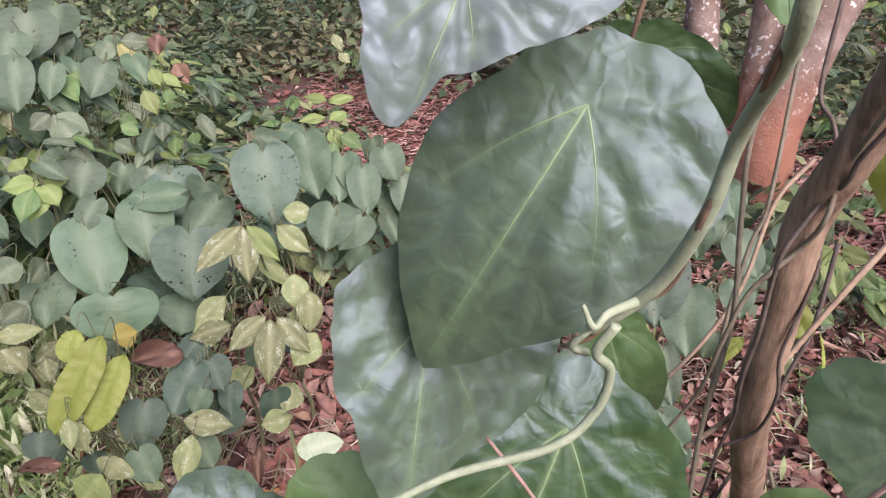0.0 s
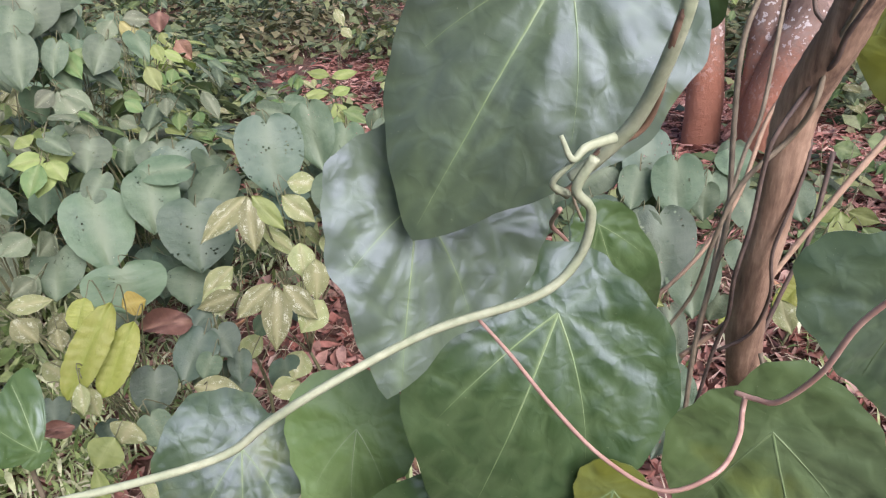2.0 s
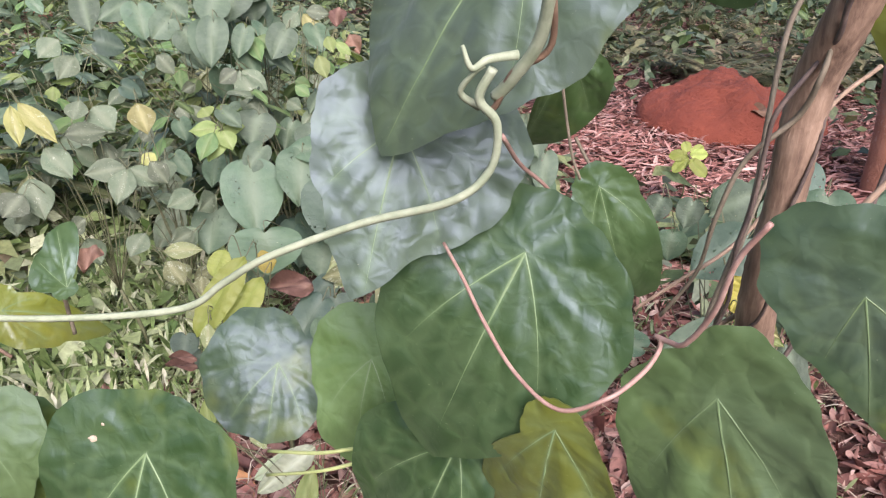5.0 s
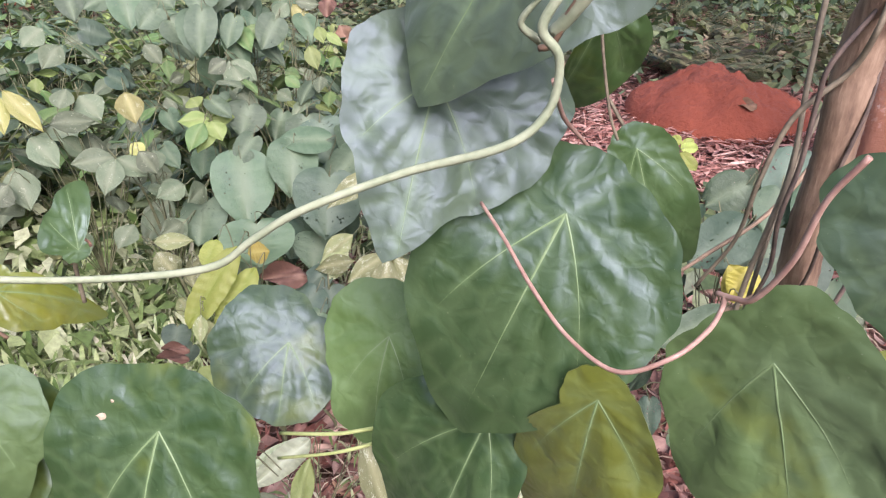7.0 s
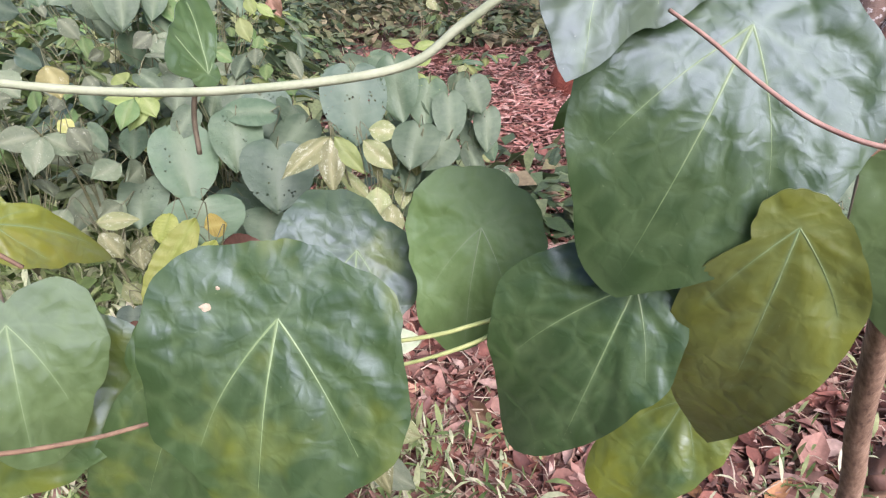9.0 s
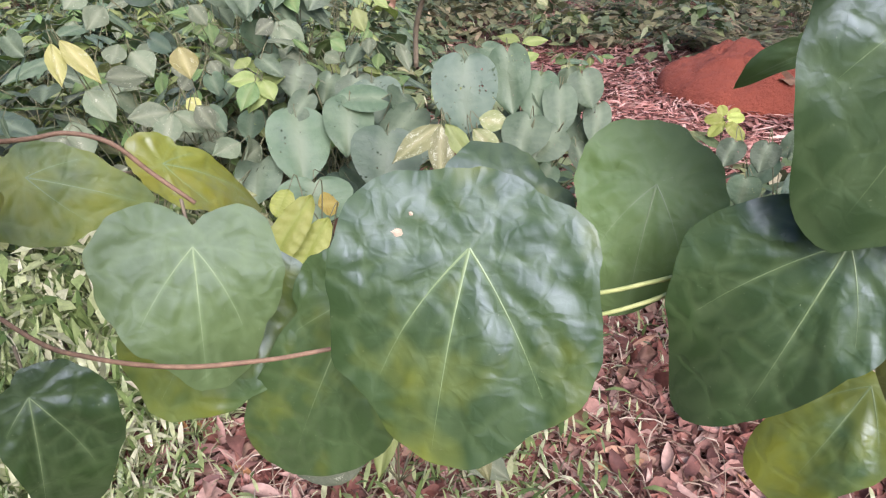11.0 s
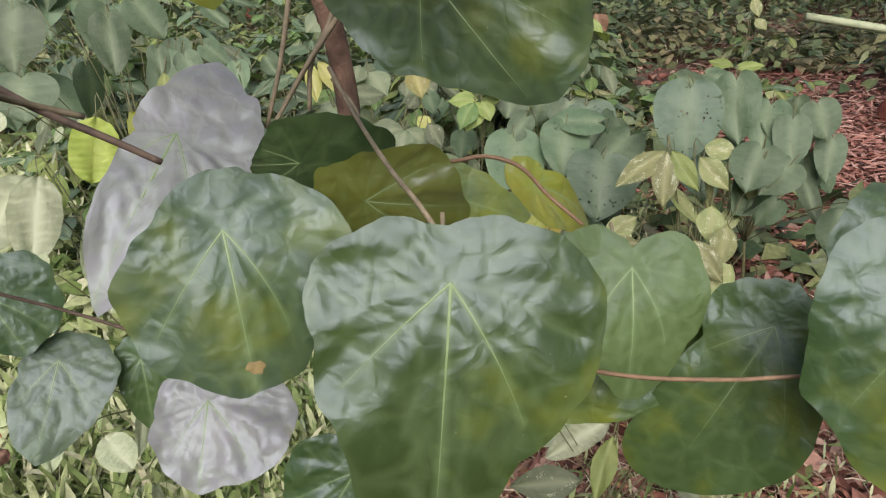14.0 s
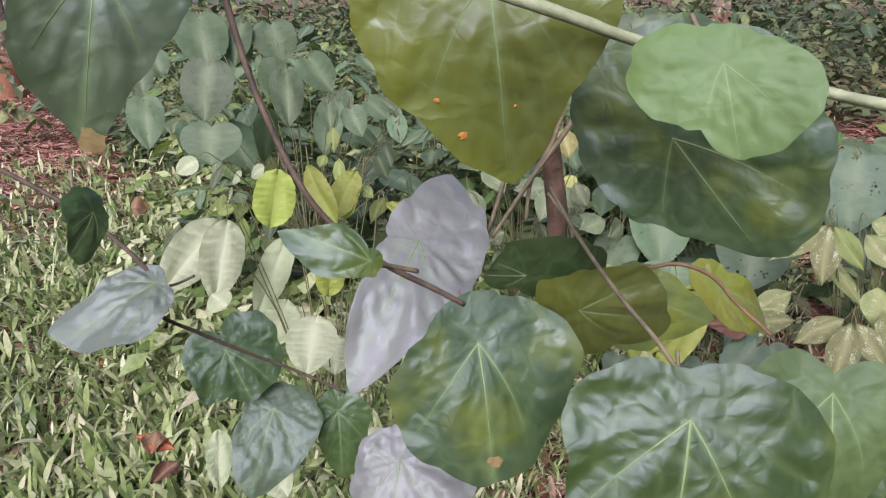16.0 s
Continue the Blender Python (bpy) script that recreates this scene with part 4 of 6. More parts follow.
LITTER = scatter_mat("leaf_litter", [(0.0, (0.063, 0.024, 0.016)), (0.2, (0.160, 0.056, 0.038)), (0.42, (0.252, 0.099, 0.069)), (0.62, (0.202, 0.112, 0.082)), (0.8, (0.336, 0.185, 0.138)), (0.92, (0.420, 0.305, 0.242)), (1.0, (0.244, 0.138, 0.078))], 0.75, 0.1)
GRASS = scatter_mat("grass", [(0.0, (0.075, 0.13, 0.033)), (0.3, (0.18, 0.25, 0.08)), (0.6, (0.31, 0.37, 0.16)), (0.88, (0.47, 0.50, 0.30)), (1.0, (0.52, 0.49, 0.34))], 0.38, 0.25)


def fan(near, far, left, right):
    """Random places between two distances and two bearings from the clearing's edge, thicker nearby."""
    def pick(rng):
        d = near * (far / near) ** rng.random()
        a = radians(rng.uniform(left, right))
        return -0.1 + d * math.sin(a), -0.1 + d * math.cos(a)
    return pick


def grassy(x, y):
    w = 0.7 * patch(x, y, 0.9, 1.7) + 0.3 * patch(x, y, 3.1, 4.7)
    g = 0.95 if (x + w < -1.0 and y + w < 2.4 and x - w > -5.0) else 0.05 if y < 2.0 else 0.0 if x > -0.8 else 0.1
    return max(0.0, g * (1.0 + 1.1 * patch(x, y, 4.5, 8.3)) + (0.35 * patch(x, y, 2.2, 3.1) if x < -0.6 or y < 2.0 else 0.0))


def bare(x, y):
    return (1.15 - grassy(x, y) * (0.75 if y < 2.2 else 0.3)) * (0.5 if x < -0.25 and 0.9 < y < 2.3 else 1.0)


scatter("leaf_litter", "dry reddish brown fallen leaves covering the ground", "leaf litter", 78000, fan(0.45, 14, -100, 50), bare, litter_leaf, LITTER, 11)


def broad_litter(rng, x, y, z):
    """A whole fallen leaf, cupped and twisted, with a pointed tip."""
    L = rng.uniform(0.06, 0.115)
    W = L * rng.uniform(0.11, 0.2)
    m = Matrix.Translation((x, y, z + rng.uniform(0.012, 0.04))) @ Euler((rng.gauss(0, 0.3), rng.gauss(0, 0.3), rng.uniform(0, 6.28))).to_matrix().to_4x4()
    curl, fold, twist = rng.uniform(-0.5, 0.9), rng.uniform(-0.5, 0.8), rng.uniform(-0.9, 0.9)
    v = []
    for s, w in ((0, 0.08), (0.14, 0.55), (0.32, 0.95), (0.5, 1.0), (0.7, 0.8), (0.87, 0.4), (1, 0.02)):
        for k in (-1, -0.5, 0, 0.5, 1):
            v.append(m @ Vector(((s - 0.5) * L, k * w * W, k * k * fold * W * w + curl * L * (s - 0.5) ** 2 + twist * k * W * (s - 0.5))))
    return v, [(i * 5 + k, i * 5 + k + 1, i * 5 + k + 6, i * 5 + k + 5) for i in range(6) for k in range(4)]


BROAD = scatter_mat("fallen_broad_leaves", [(0.0, (0.09, 0.036, 0.026)), (0.3, (0.20, 0.09, 0.066)), (0.6, (0.31, 0.165, 0.125)), (0.88, (0.40, 0.27, 0.21)), (1.0, (0.42, 0.20, 0.06))], 0.65, 0.1)
STRAW = scatter_mat("straw", [(0.0, (0.16, 0.10, 0.065)), (0.5, (0.33, 0.25, 0.17)), (1.0, (0.50, 0.43, 0.32))], 0.7, 0.1)


def straw_piece(rng, x, y, z):
    """A thin bent dry stalk."""
    a, L, W = rng.uniform(0, 6.28), rng.uniform(0.06, 0.2), rng.uniform(0.0008, 0.002)
    bow, up = rng.uniform(-0.3, 0.3), rng.uniform(0.005, 0.05)
    v = []
    for s in (0, 0.33, 0.67, 1):
        c = Vector((x + math.cos(a + bow * s) * L * s, y + math.sin(a + bow * s) * L * s, z + 0.012 + up * 4 * s * (1 - s)))
        v += [c + Vector((-math.sin(a) * W, math.cos(a) * W, 0)), c + Vector((0, 0, 1.5 * W)), c - Vector((-math.sin(a) * W, math.cos(a) * W, 0))]
    return v, [(i * 3 + k, i * 3 + k + 1, i * 3 + k + 4, i * 3 + k + 3) for i in range(3) for k in range(2)]


scatter("leaf_litter", "whole curled pinkish brown fallen leaves over the litter", "leaf litter", 2600, fan(0.5, 3.2, -85, 48), lambda x, y: 0.8 + 0.5 * patch(x, y, 2.0, 5.5), broad_litter, BROAD, 15)
scatter("straw", "thin dry stalks and twigs across the litter", "straw", 3600, fan(0.5, 3.5, -90, 48), lambda x, y: 0.8 + 0.5 * patch(x, y, 1.5, 7.5), straw_piece, STRAW, 16)


def trail(rng):
    """The open strip of ground that runs past the mound."""
    return rng.uniform(-1.0, 4.2), 2.2 * 5.0 ** rng.random()


def strip_piece(rng, x, y, z):
    """A long curled shred of dry leaf or bark."""
    L, W = rng.uniform(0.05, 0.15), rng.uniform(0.004, 0.012)
    m = Matrix.Translation((x, y, z + rng.uniform(0.006, 0.035))) @ Euler((rng.gauss(0, 0.2), rng.gauss(0, 0.2), rng.gauss(0.5, 0.8))).to_matrix().to_4x4()
    bow, side = rng.uniform(-0.15, 0.3), rng.uniform(-0.25, 0.25)
    v = [m @ Vector(((s - 0.5) * L, k * W * w + side * L * (s - 0.5) ** 2, bow * L * (0.25 - (s - 0.5) ** 2) + 0.3 * W * abs(k))) for s, w in ((0, 0.3), (0.35, 1.0), (0.7, 0.9), (1, 0.2)) for k in (-1, 0, 1)]
    return v, [(i * 3 + k, i * 3 + k + 1, i * 3 + k + 4, i * 3 + k + 3) for i in range(3) for k in range(2)]


SHREDS = scatter_mat("dry_shreds", [(0.0, (0.10, 0.035, 0.024)), (0.25, (0.25, 0.10, 0.072)), (0.55, (0.36, 0.17, 0.13)), (0.8, (0.44, 0.25, 0.20)), (1.0, (0.55, 0.37, 0.29))], 0.7, 0.1)
scatter("leaf_litter", "long reddish shreds of dry leaf strewn along the trail", "leaf litter", 34000, trail, lambda x, y: 0.8 + 0.5 * patch(x, y, 1.1, 6.2), strip_piece, SHREDS, 14)


def left_clearing(rng):
    """Bare ground beyond the grass."""
    return rng.uniform(-11, -3.6), rng.uniform(0.2, 4.0)


scatter("leaf_litter", "pinkish dry shreds covering bare ground beyond the grass", "leaf litter", 15000, left_clearing, lambda x, y: (0.9 if y < -0.42 * x else 0.1) + 0.3 * patch(x, y, 0.9, 3.3), strip_piece, SHREDS, 17)


def behind(rng):
    d, a = 0.6 * 14 ** rng.random(), radians(rng.uniform(50, 260))
    return -0.1 + d * math.sin(a), -0.1 + d * math.cos(a)


scatter("leaf_litter", "dry brown fallen leaves across the clearing", "leaf litter", 14000, behind, lambda x, y: 1.0, litter_leaf, LITTER, 13)
scatter("grass", "short green lance-bladed grass growing through the litter", "grass", 46000, fan(0.45, 7, -95, 48), grassy, grass_blade, GRASS, 12)


# ---- leaves of the ground plants: length runs along +y, unit size ----
def leaf_mesh(kind):
    outline = {
"heart": [(-0.13, 0.20), (-0.13, 0.20), (-0.08, 0.35), (0.03, 0.46), (0.18, 0.51), (0.36, 0.51), (0.54, 0.47), (0.71, 0.37), (0.86, 0.2), (0.95, 0.08), (1.0, 0.0)],
        "oblong": [(0.0, 0.05), (0.08, 0.28), (0.25, 0.45), (0.5, 0.5), (0.74, 0.46), (0.9, 0.3), (0.97, 0.14), (1.0, 0.0)],
        "lance": [(0.0, 0.03), (0.1, 0.22), (0.25, 0.41), (0.42, 0.5), (0.6, 0.44), (0.76, 0.3), (0.9, 0.12), (1.0, 0.0)],
        "oval": [(0.0, 0.06), (0.06, 0.26), (0.2, 0.44), (0.42, 0.5), (0.64, 0.45), (0.82, 0.31), (0.94, 0.15), (1.0, 0.0)],
    }["heart" if kind in ("heart", "holed", "dark") else "oval" if kind in ("pale", "brown") else "oblong" if kind == "ribbed" else "lance"]
    ribs = 9 if kind in ("ribbed", "pale", "gold") else 5
    v, f, veins = [], [], []
    cross = (-1, -0.72, -0.4, -0.06, 0, 0.06, 0.4, 0.72, 1)
    fine = []
    o = outline
    steps = 26
    for i in range(steps + 1):
        s = o[0][0] + (o[-1][0] - o[0][0]) * i / steps
        fine.append((s, float(np.interp(s, [q[0] for q in o], [q[1] for q in o])) if o[0][0] >= 0 else None))
    if o[0][0] < 0:
        ys = [q[0] for q in o[1:]]
        ws = [q[1] for q in o[1:]]
        fine = [(-0.13 + 1.13 * i / steps, float(np.interp(-0.13 + 1.13 * i / steps, ys, ws))) for i in range(steps + 1)]
    for s, w in fine:
        for c in cross:
            x = c * w
            y = s
            if o[0][0] < 0 and s < 0:
                y = s * min(1.0, abs(c) / 0.45) if abs(c) < 0.45 else s
            side = abs(x)
            line = ((y - side * 0.9) * ribs) % 1.0
            groove = math.exp(-((min(line, 1 - line)) / 0.13) ** 2)
            z = 0.10 * side - 0.16 * max(y, 0) ** 2 - 0.18 * side ** 2 + (0.04 if ribs > 5 else 0.014) * (1 - groove) * (0.4 if abs(c) < 0.1 else 1.0) + (0.22 * math.sin(5 * y + 3 * c + 0.6) * (0.25 + side) + 0.9 * side * side * math.sin(3 * y + 0.4) if kind == "brown" else 0.0) + 0.02 * math.sin(7 * y + 4 * c)
            v.append((x, y, z))
            veins.append(1.0 if abs(c) < 0.07 else groove * (0.55 if ribs > 5 else 0.22))
    n = len(cross)
    for i in range(steps):
        for k in range(n - 1):
            f.append((i * n + k, i * n + k + 1, (i + 1) * n + k + 1, (i + 1) * n + k))
    me = bpy.data.meshes.new("leaf_" + kind)
    me.from_pydata(v, [], f)
    me.materials.append(HERBS[kind])
    me.polygons.foreach_set("use_smooth", [True] * len(me.polygons))
    at = me.attributes.new("vein", "FLOAT", "POINT")
    at.data.foreach_set("value", np.array(veins, np.float32))
    return me


LEAVES = {k: leaf_mesh(k) for k in HERBS}


def plant(name, label, category, rows, base=None, group="low plants", more=0):
    """A plant from its leaves: (kind, place, turn, length, width); stems run up from one foot."""
    rg = random.Random(len(label) + len(rows))
    rows = list(rows)
    usual = [r for r in rows if r[0] not in ("yellow", "gold", "brown", "lime")] or rows[:]
    for _ in range(more):
        k, x, y, z, rx, ry, rz, L, W = rg.choice(usual)
        rows.append((k, x + rg.gauss(0, 0.09), y + rg.uniform(0.02, 0.22), max(0.06, z - rg.uniform(0.02, 0.2)), rx + rg.gauss(0, 15), ry + rg.gauss(0, 15), rz + rg.gauss(0, 40), L * rg.uniform(0.7, 1.05), W * rg.uniform(0.7, 1.05)))
    hubs = np.array([r[1:4] for r in rows])
    mid = hubs.mean(0)
    if base is None:
        base = (mid[0] * 0.98, mid[1] + 0.06)
    foot = np.array((base[0], base[1], rise(*base) - 0.01))
    e = new(name)
    e.location = foot
    tagged(e, label, category, group)
    def limb(name, points, r0, r1):
        a, b_ = tube(spline([np.array(q) - foot for q in points], 4), r0, r1, 6)
        mesh_object(name, a, b_, STEM_HERB, e)

    low = hubs[:, 2].min()
    fork = np.array((mid[0], mid[1] + 0.03, max(foot[2] + 0.05, foot[2] + (low - foot[2]) * 0.6)))
    r = 0.0022 + 0.004 * min(mid[2], 0.8)
    limb("stem", [foot, foot * 0.5 + fork * 0.5 + (0.01, 0.01, 0), fork], r * 1.3, r)
    for k, x, y, z, rx, ry, rz, L, W in rows:
        hub = np.array((x, y, z))
        way = np.array(pose(0, 0, 0, rx, ry, rz).to_3x3() @ Vector((0, 1, 0)))
        limb("leaf_stalk", [fork, fork * 0.45 + hub * 0.55 + (0, 0.02, 0.03), hub - way * 0.025 + (0, 0.01, 0.004), hub], r * 0.32, 0.0009)
    for k, x, y, z, rx, ry, rz, L, W in rows:
        ob = new("leaf", LEAVES[k])
        ob.parent = e
        ob.matrix_basis = pose(x - foot[0], y - foot[1], z - foot[2], rx, ry, rz) @ Matrix.Diagonal((W, L, (W + L) / 2, 1))
    return e


def wild(name, label, category, x, y, height, spread, count, kinds, size, seed, group="undergrowth"):
    """A self-sown plant: arching branches from one foot, leaves set alternately along them."""
    rng = random.Random(seed)
    foot = np.array((x, y, rise(x, y) - 0.01))
    e = new(name)
    e.location = foot
    tagged(e, label, category, group)
    arms = max(3, count // 6)
    for k in range(arms):
        a = 6.28 * k / arms + rng.uniform(-0.5, 0.5)
        h, out = height * rng.uniform(0.6, 1.1), spread * rng.uniform(0.45, 1.1)
        way = np.array((math.cos(a), math.sin(a), 0))
        line = spline([(0, 0, 0), way * out * 0.3 + (0, 0, h * 0.6), way * out * 0.7 + (0, 0, h * 0.95), way * out + (0, 0, h * rng.uniform(0.8, 1.0))], 5)
        v, f = tube(line, 0.0028, 0.0012, 5)
        mesh_object("branch", v, f, STEM_HERB, e)
        n = max(2, count // arms)
        for i in range(n):
            p = line[min(len(line) - 1, int(len(line) * (0.22 + 0.78 * (i + 1) / n)))]
            L = size * rng.uniform(0.7, 1.3)
            ob = new("leaf", LEAVES[rng.choice(kinds)])
            ob.parent = e
            turn = math.degrees(a) - 90 + (0 if i == n - 1 else rng.choice((-70, 70)) + rng.uniform(-25, 25))
            ob.matrix_basis = pose(*p, rng.uniform(-45, 12), rng.uniform(-25, 25), turn) @ Matrix.Diagonal((L * rng.uniform(0.45, 0.75), L, L, 1))
    return e


def herb_clump(size, tall, count):
    """A tuft of small pointed leaves at all heights, for distant cover."""
    def make(rng, x, y, z):
        v, f = [], []
        wide = tall * rng.uniform(0.7, 1.4)
        top = tall * rng.uniform(0.4, 1.2)
        for _ in range(int(count * rng.uniform(0.6, 1.3))):
            q = math.sqrt(rng.random())
            a = rng.uniform(0, 6.28)
            p = Vector((x + math.cos(a) * q * wide, y + math.sin(a) * q * wide, z + top * (1 - 0.6 * q * q) * rng.uniform(0.2, 1.0)))
            m = Matrix.Translation(p) @ Euler((rng.uniform(-0.9, 0.3), rng.uniform(-0.5, 0.5), a - 1.57 + rng.uniform(-0.8, 0.8))).to_matrix().to_4x4()
            L, W = size * rng.uniform(0.5, 1.4), size * rng.uniform(0.18, 0.4)
            o = len(v)
            v += [m @ Vector(c) for c in ((0, 0, 0), (W, 0.4 * L, 0.12 * W), (0, L, -0.12 * L), (-W, 0.4 * L, 0.12 * W), (0, 0.45 * L, -0.05 * W))]
            f += [(o, o + 1, o + 4), (o + 1, o + 2, o + 4), (o + 2, o + 3, o + 4), (o + 3, o, o + 4)]
        return v, f
    return make


COVER = scatter_mat("ground_cover_leaves", [(0.0, (0.035, 0.065, 0.025)), (0.3, (0.075, 0.115, 0.045)), (0.55, (0.115, 0.15, 0.075)), (0.8, (0.17, 0.21, 0.085)), (0.95, (0.24, 0.27, 0.11)), (1.0, (0.18, 0.14, 0.085))], 0.5, 0.25)


def weedy(x, y):
    if y < -0.53 * x and x > -4.6 or y < -0.42 * x and x > -11:
        return 0.02
    left = 0.85 if x < -0.9 - 0.12 * y else 0.2
    return max(0.0, left + 0.6 * patch(x, y, 0.8, 9.2)) if not (-0.1 < x < 2.1 and 2.9 < y < 5.6) else 0.0


scatter("ground_cover", "low leafy weeds and seedlings on the forest floor", "ground cover", 620, fan(2.4, 6.5, -95, 40), weedy, herb_clump(0.12, 0.22, 16), COVER, 21)
scatter("thicket", "dim tangled thicket closing off the wood", "thicket", 230, fan(9.5, 24, -140, 52), lambda x, y: 1.0, herb_clump(0.16, 1.5, 230), COVER, 23)
def round_about(rng):
    """Places at the walker's back for a thicket added to darken low reflections."""
    d, a = rng.uniform(4.5, 11), radians(rng.uniform(55, 225))
    return d * math.sin(a), d * math.cos(a)


scatter("thicket", "unseen tall leafy thicket added behind the walker to block low sky", "thicket", 150, round_about, lambda x, y: 1.0, herb_clump(0.16, 2.6, 300), COVER, 24)


def sky_block_bush(rng, x, y, z):
    """A tall bush with foliage from foot to top, added out of view to block low sky."""
    v, f = [], []
    top, wide = rng.uniform(1.9, 3.0), rng.uniform(0.7, 1.3)
    for _ in range(280):
        h = rng.random()
        a, q = rng.uniform(0, 6.28), wide * math.sqrt(rng.random()) * (1.0 - 0.55 * h * h)
        m = Matrix.Translation((x + math.cos(a) * q, y + math.sin(a) * q, z + 0.1 + top * h)) @ Euler((rng.uniform(-1.1, 0.2), rng.uniform(-0.5, 0.5), a - 1.57 + rng.uniform(-0.8, 0.8))).to_matrix().to_4x4()
        L, W = rng.uniform(0.16, 0.34), rng.uniform(0.06, 0.12)
        o = len(v)
        v += [m @ Vector(c) for c in ((0, 0, 0), (W, 0.4 * L, 0.02), (0, L, -0.04), (-W, 0.4 * L, 0.02))]
        f.append((o, o + 1, o + 2, o + 3))
    return v, f


def sky_block_ring(rng):
    d, a = rng.uniform(5.2, 7.5), radians(rng.uniform(62, 225))
    return d * math.sin(a), d * math.cos(a)


scatter("thicket", "unseen tall dense bushes added behind the walker to block low sky", "thicket", 130, sky_block_ring, lambda x, y: 1.0, sky_block_bush, COVER, 26)
scatter("undergrowth", "tangled green undergrowth further into the wood", "undergrowth", 360, fan(4.6, 18, -102, 45), lambda x, y: max(0.15, weedy(x, y)) if y > -0.42 * x else 0.02, herb_clump(0.11, 0.5, 90), COVER, 22)


def meadow(rng):
    return rng.uniform(-3.9, -1.15), rng.uniform(-0.1, 2.0)


scatter("weeds", "pale green small-leaved weeds among the grass", "weeds", 420, meadow, lambda x, y: 0.5 + patch(x, y, 1.6, 4.4), herb_clump(0.06, 0.11, 13), GRASS, 25)


def left_bank(rng):
    d, a = 1.9 * 2.3 ** rng.random(), radians(rng.uniform(-70, -34))
    return d * math.sin(a), d * math.cos(a)


scatter("weeds", "knee-high light green weeds between the bushes", "weeds", 260, left_bank, lambda x, y: 0.7 + patch(x, y, 1.3, 2.4), herb_clump(0.085, 0.26, 26), GRASS, 27)
HEART_BUSH = [
    ("heart", -0.839, 1.491, 0.593, -49, -5, -145, 0.184, 0.160),
    ("heart", -0.722, 1.568, 0.616, -43, -13, -151, 0.147, 0.134),
    ("holed", -0.603, 1.515, 0.556, -45, -12, -153, 0.166, 0.181),
    ("heart", -0.740, 1.355, 0.475, -64, -2, -154, 0.110, 0.182),
    ("heart", -0.648, 1.614, 0.622, 8, -28, 112, 0.135, 0.101),
    ("heart", -0.826, 1.546, 0.637, -38, -32, -169, 0.095, 0.066),
    ("holed", -0.724, 1.761, 0.624, -61, 9, -153, 0.124, 0.155),
    ("heart", -0.930, 1.730, 0.670, -56, -18, -161, 0.094, 0.113),
    ("heart", -0.911, 1.421, 0.494, -50, -8, -173, 0.121, 0.121),
    ("heart", -0.791, 1.816, 0.622, -59, 2, -164, 0.098, 0.127),
    ("heart", -0.627, 1.480, 0.393, -39, -17, -166, 0.090, 0.128),
    ("heart", -1.056, 1.890, 0.651, -58, -20, -150, 0.085, 0.114),
]
MID_BUSH = [
    ("holed", -0.434, 1.658, 0.718, -61, -2, -161, 0.186, 0.170),
    ("heart", -0.333, 1.711, 0.738, -60, 13, 178, 0.163, 0.115),
    ("heart", -0.246, 1.746, 0.674, -43, 0, 177, 0.129, 0.107),
    ("heart", -0.141, 1.830, 0.667, -58, 12, -148, 0.097, 0.105),
    ("heart", -0.241, 1.501, 0.628, -42, -6, 174, 0.108, 0.114),
    ("heart", -0.482, 1.801, 0.713, -14, 26, -86, 0.099, 0.093),
    ("heart", -0.191, 1.711, 0.650, -51, 0, -167, 0.126, 0.090),
    ("heart", -0.423, 1.859, 0.719, -8, 23, -109, 0.078, 0.080),
    ("heart", -0.177, 1.517, 0.595, -33, -26, 160, 0.100, 0.097),
]
SPOTTED_HERB = [
    ("spot", -0.433, 1.393, 0.631, -23, -34, 161, 0.152, 0.059),
    ("spot", -0.425, 1.374, 0.637, -57, 0, -168, 0.128, 0.063),
    ("lime", -0.416, 1.375, 0.639, -53, 34, -154, 0.107, 0.048),
    ("spot", -0.361, 1.420, 0.618, -54, 40, -148, 0.097, 0.057),
    ("spot", -0.363, 1.498, 0.620, -1, 49, -98, 0.076, 0.060),
    ("spot", -0.347, 1.183, 0.521, -34, -35, 149, 0.101, 0.053),
    ("spot", -0.333, 1.163, 0.526, -56, -13, -160, 0.131, 0.064),
    ("spot", -0.324, 1.181, 0.519, -45, 30, -146, 0.101, 0.051),
    ("spot", -0.313, 1.326, 0.542, -52, -5, -162, 0.080, 0.063),
    ("spot", -0.275, 1.292, 0.518, -62, -12, -155, 0.093, 0.062),
    ("spot", -0.247, 1.183, 0.478, -56, -39, 178, 0.082, 0.070),
]
LOBED_HERB = [
    ("spot", -0.465, 1.307, 0.498, -34, -28, 145, 0.097, 0.060),
    ("spot", -0.465, 1.270, 0.469, -34, -31, 157, 0.103, 0.062),
    ("spot", -0.438, 1.236, 0.468, -19, -47, 115, 0.099, 0.049),
]
LIME_PLANT = [
    ("ribbed", -0.577, 0.992, 0.603, -50, -24, 173, 0.180, 0.064),
    ("ribbed", -0.552, 1.002, 0.556, -50, -24, 177, 0.142, 0.057),
    ("ribbed", -0.639, 1.023, 0.596, -38, -16, -179, 0.058, 0.044),
    ("gold", -0.598, 1.057, 0.554, -4, 45, -50, 0.047, 0.054),
]
HOUSE_LEFT = [
    ("lime", -1.022, 1.662, 0.641, 3, -41, 110, 0.091, 0.062),
    ("lime", -1.002, 1.630, 0.644, -52, -23, -164, 0.095, 0.066),
    ("lime", -1.009, 1.654, 0.648, 8, 45, -62, 0.063, 0.058),
    ("lime", -0.996, 1.631, 0.647, -45, 9, -127, 0.064, 0.061),
    ("lime", -1.096, 1.726, 0.657, 37, -24, 42, 0.046, 0.060),
]
